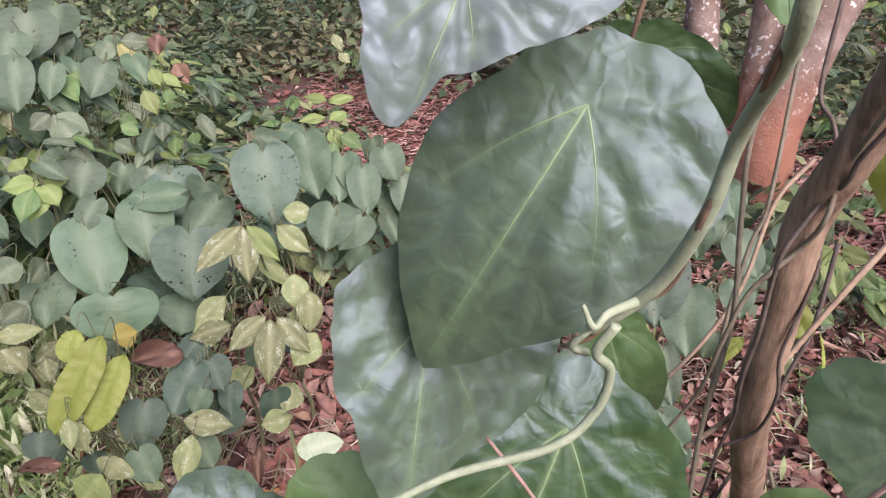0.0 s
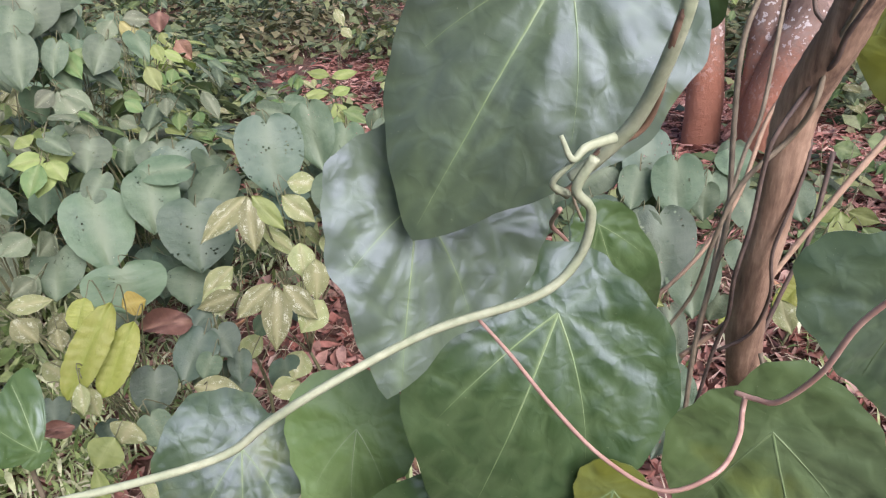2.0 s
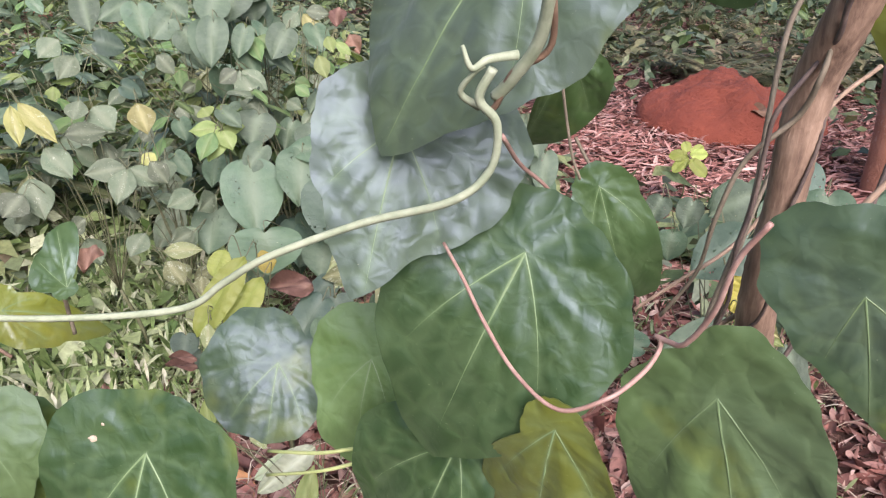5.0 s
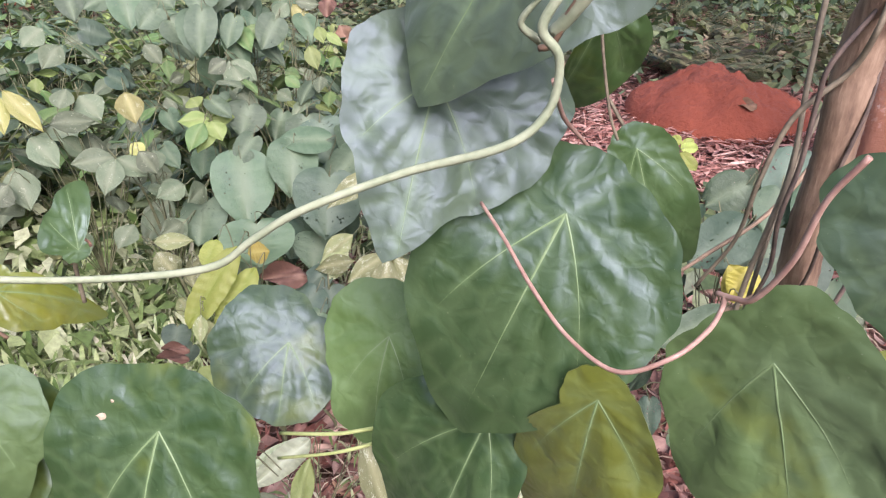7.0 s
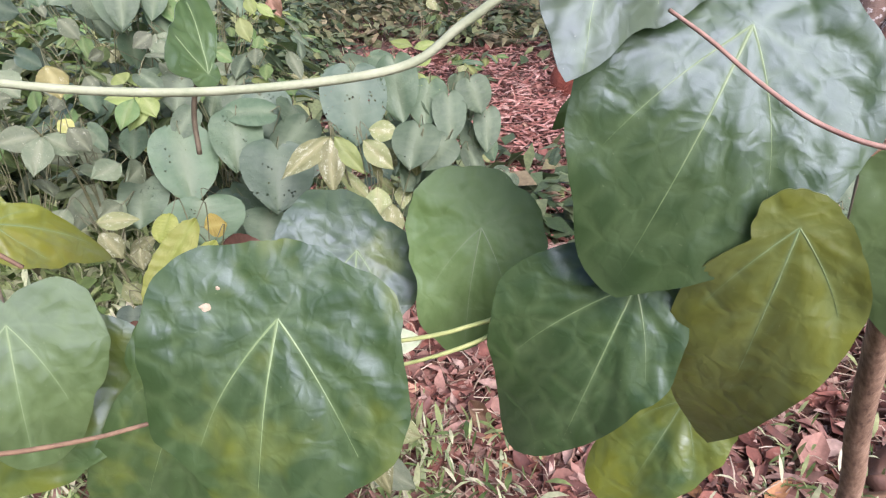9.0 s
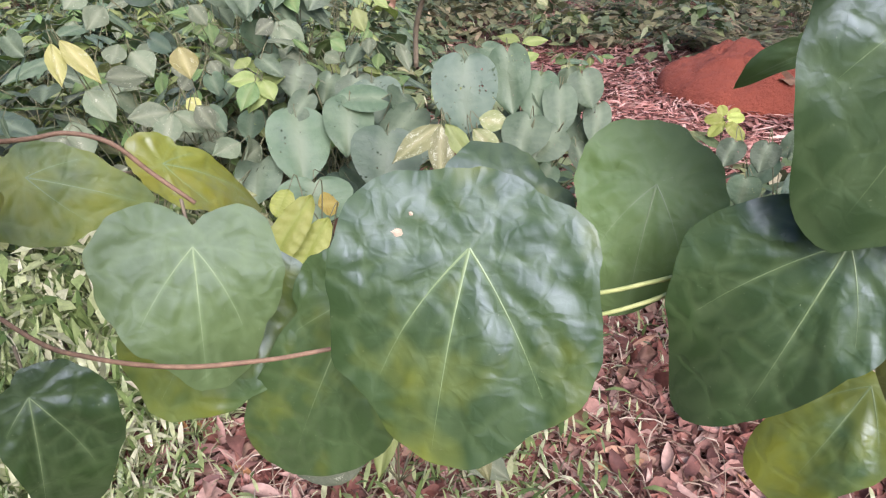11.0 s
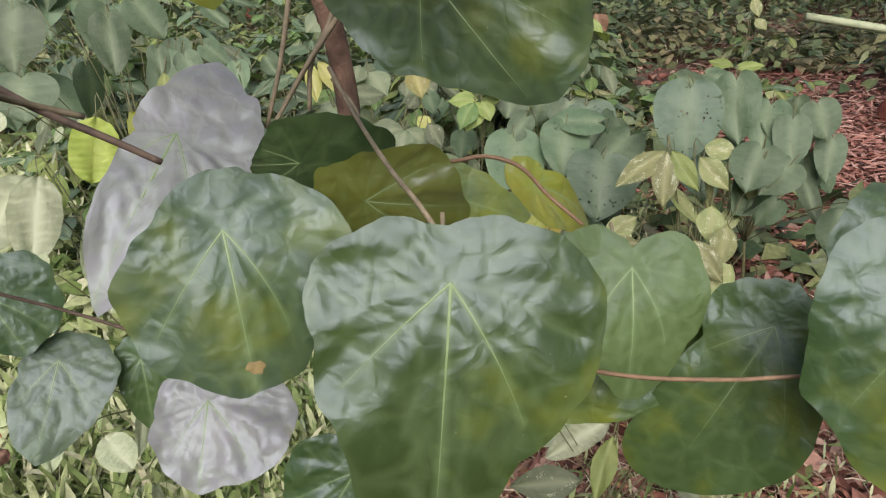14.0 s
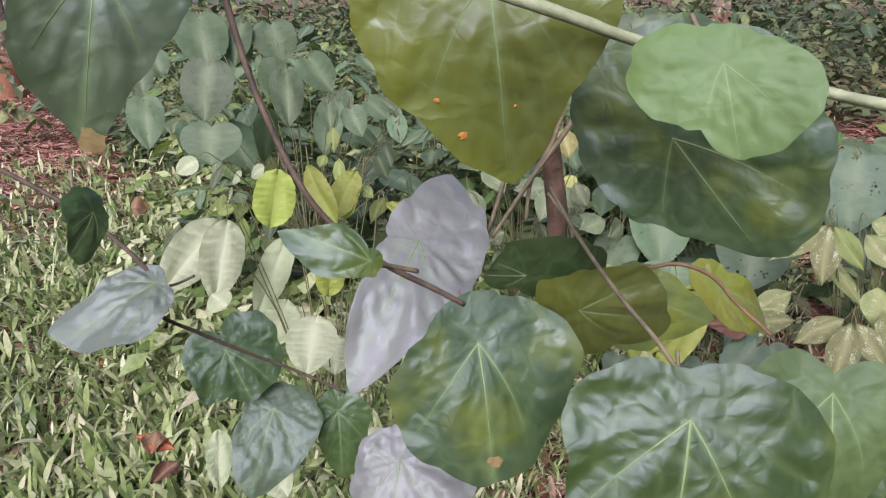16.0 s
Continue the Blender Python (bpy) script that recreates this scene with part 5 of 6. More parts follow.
DARK_HERB = [
    ("dark", -0.475, 1.098, 0.458, -38, -16, 167, 0.103, 0.085),
    ("dark", -0.555, 1.028, 0.426, -55, -15, -157, 0.088, 0.084),
    ("dark", -0.457, 1.128, 0.450, -40, 12, -150, 0.065, 0.071),
    ("dark", -0.677, 0.903, 0.463, -40, -11, -154, 0.046, 0.053),
    ("heart", -0.531, 0.926, 0.401, -56, 12, -149, 0.066, 0.060),
    ("heart", -0.449, 1.054, 0.437, -57, -22, 172, 0.052, 0.049),
    ("heart", -0.461, 1.011, 0.349, -60, 11, -141, 0.065, 0.065),
]
EATEN_PLANT = [
    ("spot", -0.476, 1.005, 0.403, -11, 38, -95, 0.091, 0.053),
    ("spot", -0.453, 0.977, 0.393, -58, -31, -153, 0.088, 0.054),
    ("spot", -0.552, 0.907, 0.406, -42, -33, 176, 0.041, 0.069),
    ("spot", -0.619, 0.912, 0.484, -59, 3, -140, 0.059, 0.033),
    ("spot", -0.618, 0.899, 0.502, -43, -6, -154, 0.056, 0.028),
    ("lime", -0.547, 0.834, 0.438, -47, -31, 169, 0.059, 0.065),
    ("spot", -0.850, 1.104, 0.528, 3, 41, -65, 0.083, 0.044),
    ("spot", -0.827, 1.077, 0.520, -50, 15, -116, 0.065, 0.054),
]
SAPLING = [
    ("lime", -0.432, 2.740, 0.585, 13, -32, 59, 0.115, 0.055),
    ("lime", -0.423, 2.738, 0.581, 10, 33, -54, 0.118, 0.060),
    ("lime", -0.430, 2.662, 0.540, 2, -34, 112, 0.110, 0.054),
    ("lime", -0.412, 2.658, 0.532, 17, 30, -43, 0.086, 0.059),
    ("lime", -0.403, 2.593, 0.513, -39, 24, -160, 0.095, 0.067),
    ("small", -0.425, 2.587, 0.499, -51, -20, 159, 0.070, 0.049),
    ("small", -0.363, 2.532, 0.503, -25, 37, -127, 0.114, 0.052),
    ("small", -0.352, 2.527, 0.494, -1, 53, -63, 0.082, 0.052),
    ("small", -0.385, 2.523, 0.484, -42, -12, -165, 0.088, 0.048),
    ("spot", -0.415, 2.965, 0.818, -51, 16, -159, 0.084, 0.048),
    ("spot", -0.393, 2.928, 0.743, -36, 31, -137, 0.062, 0.048),
]
TOP_HEARTS = [
    ("heart", -1.173, 2.067, 1.012, -57, -6, -158, 0.137, 0.163),
    ("heart", -1.146, 1.904, 0.906, -61, -8, -158, 0.139, 0.096),
    ("heart", -1.166, 2.237, 1.017, -35, -20, -160, 0.128, 0.141),
    ("heart", -1.183, 1.991, 0.968, -46, -17, -165, 0.094, 0.111),
    ("heart", -1.176, 2.198, 0.938, -55, 12, -159, 0.078, 0.106),
]
GREY_TRIO = [
    ("grey", -1.049, 1.277, 0.650, 5, -58, 135, 0.094, 0.062),
    ("grey", -1.031, 1.260, 0.653, -41, -14, -162, 0.093, 0.064),
    ("grey", -1.042, 1.278, 0.648, -36, 29, -95, 0.078, 0.062),
    ("yellow", -1.096, 1.420, 0.770, -47, 3, -132, 0.085, 0.071),
    ("yellow", -1.032, 1.325, 0.670, -37, 28, -115, 0.042, 0.041),
]
YELLOW_LANCE = [
    ("yellow", -1.225, 1.189, 0.818, -42, 23, -119, 0.124, 0.048),
    ("yellow", -1.243, 1.183, 0.812, -52, -6, -127, 0.096, 0.043),
    ("grey", -1.195, 1.198, 0.711, -43, 22, -120, 0.094, 0.068),
    ("grey", -1.208, 1.279, 0.718, 0, 41, -39, 0.101, 0.071),
    ("grey", -1.253, 1.367, 0.731, 49, 9, 15, 0.062, 0.063),
    ("grey", -1.244, 1.435, 0.749, -46, 25, -126, 0.082, 0.082),
    ("grey", -1.189, 1.102, 0.632, -34, -35, -174, 0.067, 0.075),
    ("grey", -1.221, 1.160, 0.647, -44, 0, -127, 0.106, 0.078),
]
RIGHT_HEARTS = [
    ("heart", 0.529, 1.379, 0.685, -44, 8, 161, 0.135, 0.108),
    ("holed", 0.461, 1.256, 0.615, -48, 2, 171, 0.154, 0.145),
    ("heart", 0.522, 1.201, 0.552, -43, 8, 159, 0.137, 0.108),
    ("heart", 0.461, 1.418, 0.650, -42, -11, 164, 0.094, 0.083),
    ("heart", 0.332, 1.296, 0.625, -47, 4, -170, 0.090, 0.080),
    ("heart", 0.700, 1.497, 0.660, -38, 14, 173, 0.071, 0.084),
    ("heart", 0.609, 1.399, 0.616, -51, 9, 150, 0.081, 0.065),
    ("heart", 0.670, 1.340, 0.611, -41, 16, -170, 0.100, 0.088),
    ("heart", 0.810, 1.393, 0.610, -51, 14, 169, 0.081, 0.078),
    ("heart", 0.437, 1.066, 0.502, -46, 8, 175, 0.108, 0.054),
    ("heart", 0.366, 1.064, 0.495, -59, 16, -177, 0.068, 0.061),
    ("heart", 0.644, 1.251, 0.544, -49, 10, 168, 0.074, 0.073),
    ("gold", 0.335, 1.167, 0.589, -47, 30, -164, 0.098, 0.075),
    ("lime", 0.336, 1.089, 0.544, -17, 42, -125, 0.097, 0.044),
    ("lime", 0.337, 1.084, 0.534, -23, 42, -158, 0.068, 0.037),
    ("holed", 0.414, 0.920, 0.432, -59, 17, 164, 0.079, 0.060),
    ("heart", 0.400, 0.934, 0.459, -37, 33, -177, 0.078, 0.060),
]
RIGHT_LIME = [
    ("lime", 1.031, 1.544, 0.472, -47, 9, 160, 0.129, 0.067),
    ("lime", 1.028, 1.545, 0.474, -42, -53, 105, 0.067, 0.047),
    ("lime", 1.050, 1.543, 0.471, -3, 59, -146, 0.076, 0.050),
    ("small", 1.054, 1.480, 0.456, -43, 49, 176, 0.078, 0.051),
    ("small", 0.926, 1.427, 0.457, -59, -15, 126, 0.086, 0.061),
    ("ribbed", 0.842, 1.361, 0.434, -59, 29, 163, 0.099, 0.062),
    ("ribbed", 0.828, 1.300, 0.423, -52, -21, 136, 0.100, 0.052),
    ("spot", 0.724, 1.195, 0.433, -44, 25, 162, 0.075, 0.056),
    ("small", 1.258, 1.753, 0.563, -10, 41, -161, 0.075, 0.064),
]
MOUND_SHRUB = [
    ("ribbed", 0.431, 2.949, 0.264, -5, -54, 80, 0.082, 0.054),
    ("ribbed", 0.436, 2.947, 0.257, -49, -27, 135, 0.090, 0.054),
    ("ribbed", 0.441, 2.926, 0.259, -33, 31, -154, 0.105, 0.059),
    ("ribbed", 0.440, 2.955, 0.271, 10, 63, -80, 0.075, 0.049),
    ("ribbed", 0.431, 2.977, 0.273, 60, -18, 4, 0.052, 0.045),
    ("ribbed", 0.447, 2.976, 0.265, 46, 36, -33, 0.065, 0.045),
]
BIG_RIBBED = [
    ("pale", -1.329, 0.502, 0.731, -39, -42, -142, 0.177, 0.091),
    ("pale", -1.301, 0.501, 0.739, -58, -19, -121, 0.155, 0.084),
    ("ribbed", -1.309, 0.639, 0.806, -68, -20, -114, 0.118, 0.089),
    ("ribbed", -1.263, 0.679, 0.811, -66, 28, -147, 0.131, 0.052),
    ("lime", -1.336, 0.560, 0.721, -53, -12, -119, 0.076, 0.029),
    ("pale", -1.202, 0.410, 0.620, 41, -28, 81, 0.039, 0.050),
    ("lime", -1.334, 0.504, 0.744, 31, 55, 8, 0.042, 0.022),
    ("pale", -1.038, 0.476, 0.623, -38, -11, -140, 0.101, 0.087),
    ("pale", -1.090, 0.291, 0.480, -69, -13, -105, 0.100, 0.046),
    ("pale", -1.018, 0.323, 0.426, -39, 12, -102, 0.066, 0.055),
]
LEFT_HEARTS = [
    ("heart", -2.243, 1.106, 1.066, -55, -6, -111, 0.176, 0.171),
    ("heart", -2.046, 0.993, 0.937, -64, -9, -142, 0.166, 0.154),
    ("heart", -2.126, 0.815, 0.854, -50, -6, -117, 0.150, 0.101),
    ("heart", -2.312, 0.919, 0.946, -61, -5, -115, 0.111, 0.077),
    ("heart", -2.375, 1.014, 0.961, -42, 4, -119, 0.096, 0.074),
    ("heart", -1.869, 0.858, 0.798, -54, -4, -136, 0.108, 0.161),
    ("heart", -1.863, 1.125, 0.903, -57, -10, -116, 0.157, 0.101),
    ("heart", -1.941, 1.284, 0.932, -53, 19, -97, 0.127, 0.126),
    ("heart", -2.077, 1.246, 0.940, -40, -12, -137, 0.098, 0.092),
    ("heart", -1.594, 1.041, 0.853, -58, -8, -117, 0.080, 0.054),
    ("heart", -1.581, 1.109, 0.829, -50, 15, -124, 0.083, 0.068),
    ("heart", -1.585, 1.181, 0.841, -48, 34, -89, 0.078, 0.064),
    ("heart", -1.513, 1.216, 0.794, -52, 9, -138, 0.075, 0.057),
    ("lime", -1.495, 0.964, 0.816, -52, 3, -144, 0.069, 0.034),
    ("lime", -1.357, 0.849, 0.778, -49, -2, -136, 0.074, 0.029),
    ("lime", -1.334, 0.850, 0.741, -57, -2, -123, 0.047, 0.029),
    ("lime", -1.268, 0.828, 0.730, -32, 31, -114, 0.041, 0.028),
    ("lime", -1.312, 0.781, 0.709, -35, -40, 177, 0.045, 0.038),
    ("lime", -1.422, 0.864, 0.774, -36, -21, -146, 0.036, 0.029),
    ("pale", -1.745, 0.726, 0.748, -33, -51, -179, 0.061, 0.051),
]
FALLEN = [
    ("brown", 0.749, 1.061, 0.039, 11, 9, -84, 0.167, 0.115),
    ("brown", 0.695, 1.002, 0.044, -2, 14, -111, 0.146, 0.056),
    ("brown", -0.493, 1.101, 0.486, 6, -39, 95, 0.106, 0.055),
    ("brown", -0.584, 0.803, 0.490, 15, -26, 98, 0.050, 0.019),
    ("brown", -0.365, 1.295, 0.248, -26, -14, 168, 0.095, 0.040),
    ("brown", -0.407, 1.198, 0.163, -28, -8, -170, 0.088, 0.034),
    ("brown", -1.282, 0.307, 0.309, -9, -33, 176, 0.059, 0.036),
    ("rust", -1.339, 0.328, 0.302, 27, -22, 112, 0.085, 0.034),
    ("brown", -1.372, 0.321, 0.333, -27, -12, -149, 0.046, 0.044),
    ("brown", -2.207, 0.751, 0.525, 3, 29, -8, 0.057, 0.067),
    ("brown", -1.008, 1.088, 0.529, -25, -16, -176, 0.064, 0.055),
    ("brown", -0.671, 0.912, 0.382, 13, -27, 100, 0.065, 0.025),
    ("brown", -0.817, 0.823, 0.377, -28, -9, -157, 0.078, 0.033),
    ("brown", 0.970, 4.123, 0.194, 0, -29, 70, 0.124, 0.085),
    ("brown", -0.042, 1.122, 0.029, 22, -11, 25, 0.101, 0.043),
    ("brown", 0.071, 1.310, 0.115, 18, 16, -48, 0.057, 0.040),
]
LOW_PALE = [
    ("pale", -0.387, 0.830, 0.310, -39, -43, 163, 0.133, 0.052),
    ("lime", -0.366, 0.781, 0.314, -50, 0, 173, 0.115, 0.044),
    ("grey", -0.411, 0.764, 0.213, -23, -55, 130, 0.131, 0.066),
    ("grey", -0.263, 0.839, 0.217, -30, 30, -117, 0.116, 0.062),
    ("lime", -0.512, 0.706, 0.419, 79, 1, 24, 0.068, 0.028),
    ("lime", -0.526, 0.692, 0.407, -24, -61, 151, 0.047, 0.020),
    ("lime", -0.525, 0.691, 0.403, -54, 5, -149, 0.047, 0.020),
    ("pale", -0.420, 0.854, 0.269, -23, -42, 143, 0.109, 0.042),
    ("spot", -0.245, 0.731, 0.425, -52, 7, -140, 0.151, 0.058),
    ("spot", -0.145, 0.756, 0.349, 24, -51, 65, 0.107, 0.055),
    ("pale", -0.243, 0.900, 0.421, 7, 43, -76, 0.081, 0.050),
]
UPPER_LEFT = [
    ("dark", -1.520, 1.820, 0.847, -28, 52, -70, 0.089, 0.088),
    ("grey", -1.324, 1.843, 0.809, -59, 26, -115, 0.075, 0.063),
    ("heart", -1.246, 2.013, 0.881, -47, 1, -149, 0.155, 0.118),
    ("heart", -1.379, 2.080, 0.846, -54, 24, -118, 0.095, 0.116),
    ("small", -1.099, 2.029, 0.850, -39, 17, -145, 0.110, 0.063),
    ("small", -1.072, 2.034, 0.846, -39, 39, -111, 0.065, 0.055),
    ("lime", -1.212, 2.127, 0.865, -30, 45, -105, 0.062, 0.058),
    ("lime", -1.217, 2.126, 0.865, 29, -56, 89, 0.048, 0.054),
    ("heart", -1.656, 2.168, 0.914, -24, -38, 146, 0.112, 0.101),
    ("heart", -1.617, 2.177, 0.913, -59, -3, -132, 0.124, 0.121),
    ("heart", -1.586, 2.298, 0.912, -35, 30, -103, 0.095, 0.126),
    ("heart", -1.495, 2.182, 0.870, -52, -44, -164, 0.098, 0.101),
    ("heart", -1.482, 2.431, 0.904, -30, 27, -89, 0.120, 0.131),
    ("heart", -1.816, 2.148, 0.942, -47, 7, -150, 0.142, 0.105),
    ("grey", -1.719, 1.884, 0.834, -32, -31, 171, 0.091, 0.092),
    ("grey", -1.581, 1.784, 0.804, -36, -35, -157, 0.102, 0.077),
]
OLIVE_TRIO = [
    ("grey", -1.092, 2.391, 0.880, -42, -22, 167, 0.085, 0.075),
    ("yellow", -1.071, 2.392, 0.875, -54, 23, -122, 0.098, 0.071),
    ("grey", -1.062, 2.399, 0.884, -10, 60, -72, 0.089, 0.063),
    ("brown", -0.980, 2.532, 0.885, -54, -7, -176, 0.075, 0.074),
    ("brown", -0.891, 2.397, 0.807, -44, 24, -154, 0.087, 0.063),
    ("grey", -1.071, 1.878, 0.766, -44, -49, 167, 0.069, 0.056),
    ("grey", -1.062, 1.880, 0.766, -62, 11, -161, 0.076, 0.060),
    ("grey", -1.054, 1.881, 0.766, -42, 31, -110, 0.096, 0.070),
    ("lime", -0.889, 2.181, 0.832, -40, 16, -153, 0.068, 0.046),
    ("lime", -0.890, 2.098, 0.782, -52, 15, -151, 0.085, 0.057),
    ("lime", -0.859, 2.179, 0.814, -38, 34, -121, 0.071, 0.039),
]
RIGHT_LOW = [
    ("holed", 0.369, 1.255, 0.631, -34, -24, 130, 0.131, 0.113),
    ("heart", 0.396, 1.443, 0.653, -50, -46, 143, 0.095, 0.085),
    ("heart", 0.433, 1.511, 0.659, -60, -10, 165, 0.069, 0.062),
    ("holed", 0.496, 1.491, 0.708, -51, -9, 173, 0.158, 0.111),
    ("heart", 0.427, 1.256, 0.610, -51, 0, 168, 0.121, 0.081),
    ("heart", 0.709, 1.512, 0.662, -58, 6, 163, 0.166, 0.078),
    ("heart", 0.652, 1.475, 0.612, -58, -3, 166, 0.095, 0.073),
    ("heart", 0.220, 1.497, 0.607, -51, -7, 153, 0.060, 0.062),
    ("heart", 0.288, 1.489, 0.609, -58, -6, 162, 0.064, 0.061),
    ("heart", 0.314, 0.978, 0.557, -45, -12, 141, 0.081, 0.048),
    ("heart", 0.306, 1.014, 0.564, -32, -36, 129, 0.120, 0.061),
    ("heart", 0.271, 0.916, 0.520, -60, -21, 162, 0.068, 0.056),
    ("gold", 0.362, 1.128, 0.609, -62, -11, 144, 0.072, 0.052),
    ("yellow", 0.350, 1.070, 0.567, -20, 46, -142, 0.068, 0.045),
]

plant("heart_leaf_bush", "low bush with grey-green heart-shaped leaves, insect holes", "bush", HEART_BUSH, more=24)
plant("heart_leaf_bush", "low bush with drooping grey-green leaves on bare litter", "bush", MID_BUSH, more=24)
plant("speckled_herb", "herb with pale yellow-green white-flecked leaflets", "herb", SPOTTED_HERB, more=12)
plant("speckled_herb", "small herb with pale jagged white-flecked leaves", "herb", LOBED_HERB)
plant("lime_seedling", "seedling with long ribbed lime-yellow leaves", "seedling", LIME_PLANT)
plant("grey_green_bush", "leggy bush of grey-green pointed leaves in shade", "bush", UPPER_LEFT, more=16)
plant("olive_herb", "herb with drab olive and brownish trifoliate leaves", "herb", OLIVE_TRIO, more=6)
plant("lime_herb", "herb with a whorl of lime-edged oval leaves", "herb", HOUSE_LEFT)
plant("dark_herb", "low herb with dark blue-green heart-shaped leaves", "herb", DARK_HERB, more=12)
plant("eaten_herb", "low herb with pale insect-eaten flecked leaves", "herb", EATEN_PLANT, more=12)
plant("sapling", "thin sapling with lime-green paired leaves over red litter", "sapling", SAPLING)
plant("heart_leaf_bush", "taller bush with broad pale green heart-shaped leaves", "bush", TOP_HEARTS, more=24)
plant("grey_herb", "herb with dusty grey flecked leaves, one yellowed", "herb", GREY_TRIO, more=12)
plant("grey_herb", "herb with yellow lance leaves and grey leaves", "herb", YELLOW_LANCE, more=12)
plant("heart_leaf_bush", "bush with holed heart-shaped leaves beside the woody vine", "bush", RIGHT_HEARTS, more=24)
plant("heart_leaf_bush", "low bush with holed blue-green leaves, one leaf yellow", "bush", RIGHT_LOW, more=10)
plant("lime_herb", "herb with bright lime leaves on pink leaf litter", "herb", RIGHT_LIME, more=12)
plant("lime_seedling", "tiny lime-yellow seedling before the red soil mound", "seedling", MOUND_SHRUB)
plant("pale_herb", "low herb with pale leaves and a lime seedling among litter", "herb", LOW_PALE)
plant("ribbed_herb", "herb with large pale parallel-ribbed leaves", "herb", BIG_RIBBED, more=12)
plant("heart_leaf_bush", "bush with hanging dull green heart leaves in grass", "bush", LEFT_HEARTS, more=24)


# ---- undergrowth round about ----
wr = random.Random(77)
KINDS = {
    "bush": (("heart", "heart", "heart", "holed", "grey"), 0.13, 0.55, 0.38, 26),
    "herb": (("small", "lime", "spot", "small", "heart"), 0.10, 0.38, 0.28, 30),
    "shrub": (("small", "lime", "small", "heart", "grey"), 0.085, 0.6, 0.35, 54),
    "grey": (("grey", "grey", "spot", "heart", "small"), 0.135, 0.48, 0.36, 28),
}
LABELS = {
    "bush": ("heart_leaf_bush", "bush of dull green heart-shaped leaves", "bush"),
    "herb": ("green_herb", "low herb with small yellow-green leaves", "herb"),
    "shrub": ("small_leaf_shrub", "bushy shrub of small bright green leaves", "shrub"),
    "grey": ("grey_herb", "dusty grey-green leafy herb", "herb"),
}
SPOTS = [
    ("shrub", -1.55, 2.35, 1.0), ("shrub", -1.2, 2.6, 0.85), ("bush", -2.4, 2.5, 1.2), ("grey", -1.9, 1.9, 1.0), ("grey", -2.3, 2.0, 1.1),
    ("bush", -2.9, 2.9, 1.3), ("shrub", -2.2, 3.2, 1.0), ("grey", -1.75, 2.9, 1.0), ("herb", -1.25, 3.2, 0.9), ("herb", -1.0, 2.3, 0.7),
    ("bush", -3.4, 2.2, 1.2), ("herb", -2.2, 1.35, 0.9), ("bush", -3.8, 3.0, 1.4),
    ("shrub", -3.2, 3.8, 1.2), ("bush", -2.4, 4.2, 1.2), ("herb", -1.5, 4.3, 1.0), ("herb", -0.9, 4.0, 0.9), ("shrub", -4.6, 3.6, 1.4),
    ("shrub", -4.9, 2.4, 1.2), ("bush", -5.4, 4.6, 1.5), ("shrub", -3.9, 5.2, 1.4),
    ("shrub", -2.6, 6.2, 1.4), ("bush", -1.4, 6.6, 1.3), ("herb", -0.5, 5.6, 1.0), ("shrub", -0.1, 7.4, 1.4), ("grey", 0.6, 6.6, 1.2),
    ("shrub", 1.4, 6.2, 1.2), ("shrub", 2.2, 5.6, 1.2), ("grey", 2.6, 4.6, 1.1), ("shrub", 3.2, 5.2, 1.3), ("herb", 2.3, 3.6, 0.9),
    ("herb", 1.9, 2.4, 0.7), ("herb", 1.4, 1.9, 0.6), ("shrub", -5.8, 6.4, 1.6), ("shrub", -4.2, 7.6, 1.6), ("bush", -2.2, 8.4, 1.5),
    ("shrub", 0.9, 8.6, 1.6), ("shrub", 2.8, 7.6, 1.6), ("grey", -6.4, 2.2, 1.2), ("shrub", -6.8, 4.0, 1.5), ("herb", -0.3, 4.6, 0.8),
]
for _ in range(60):
    d, a = 2.15 * 2.9 ** wr.random(), radians(wr.uniform(-61, -20))
    SPOTS.append((wr.choice(("bush", "shrub", "shrub", "grey", "herb")), d * math.sin(a) - 0.2, d * math.cos(a), wr.uniform(0.8, 1.35)))
for i, (kind, x, y, s) in enumerate(SPOTS):
    kinds, size, height, spread, count = KINDS[kind]
    name, label, category = LABELS[kind]
    wild(name, label, category, x, y, height * s, spread * s, int(count * min(s, 1.2)), kinds, size * (0.9 + 0.2 * s), 300 + i)


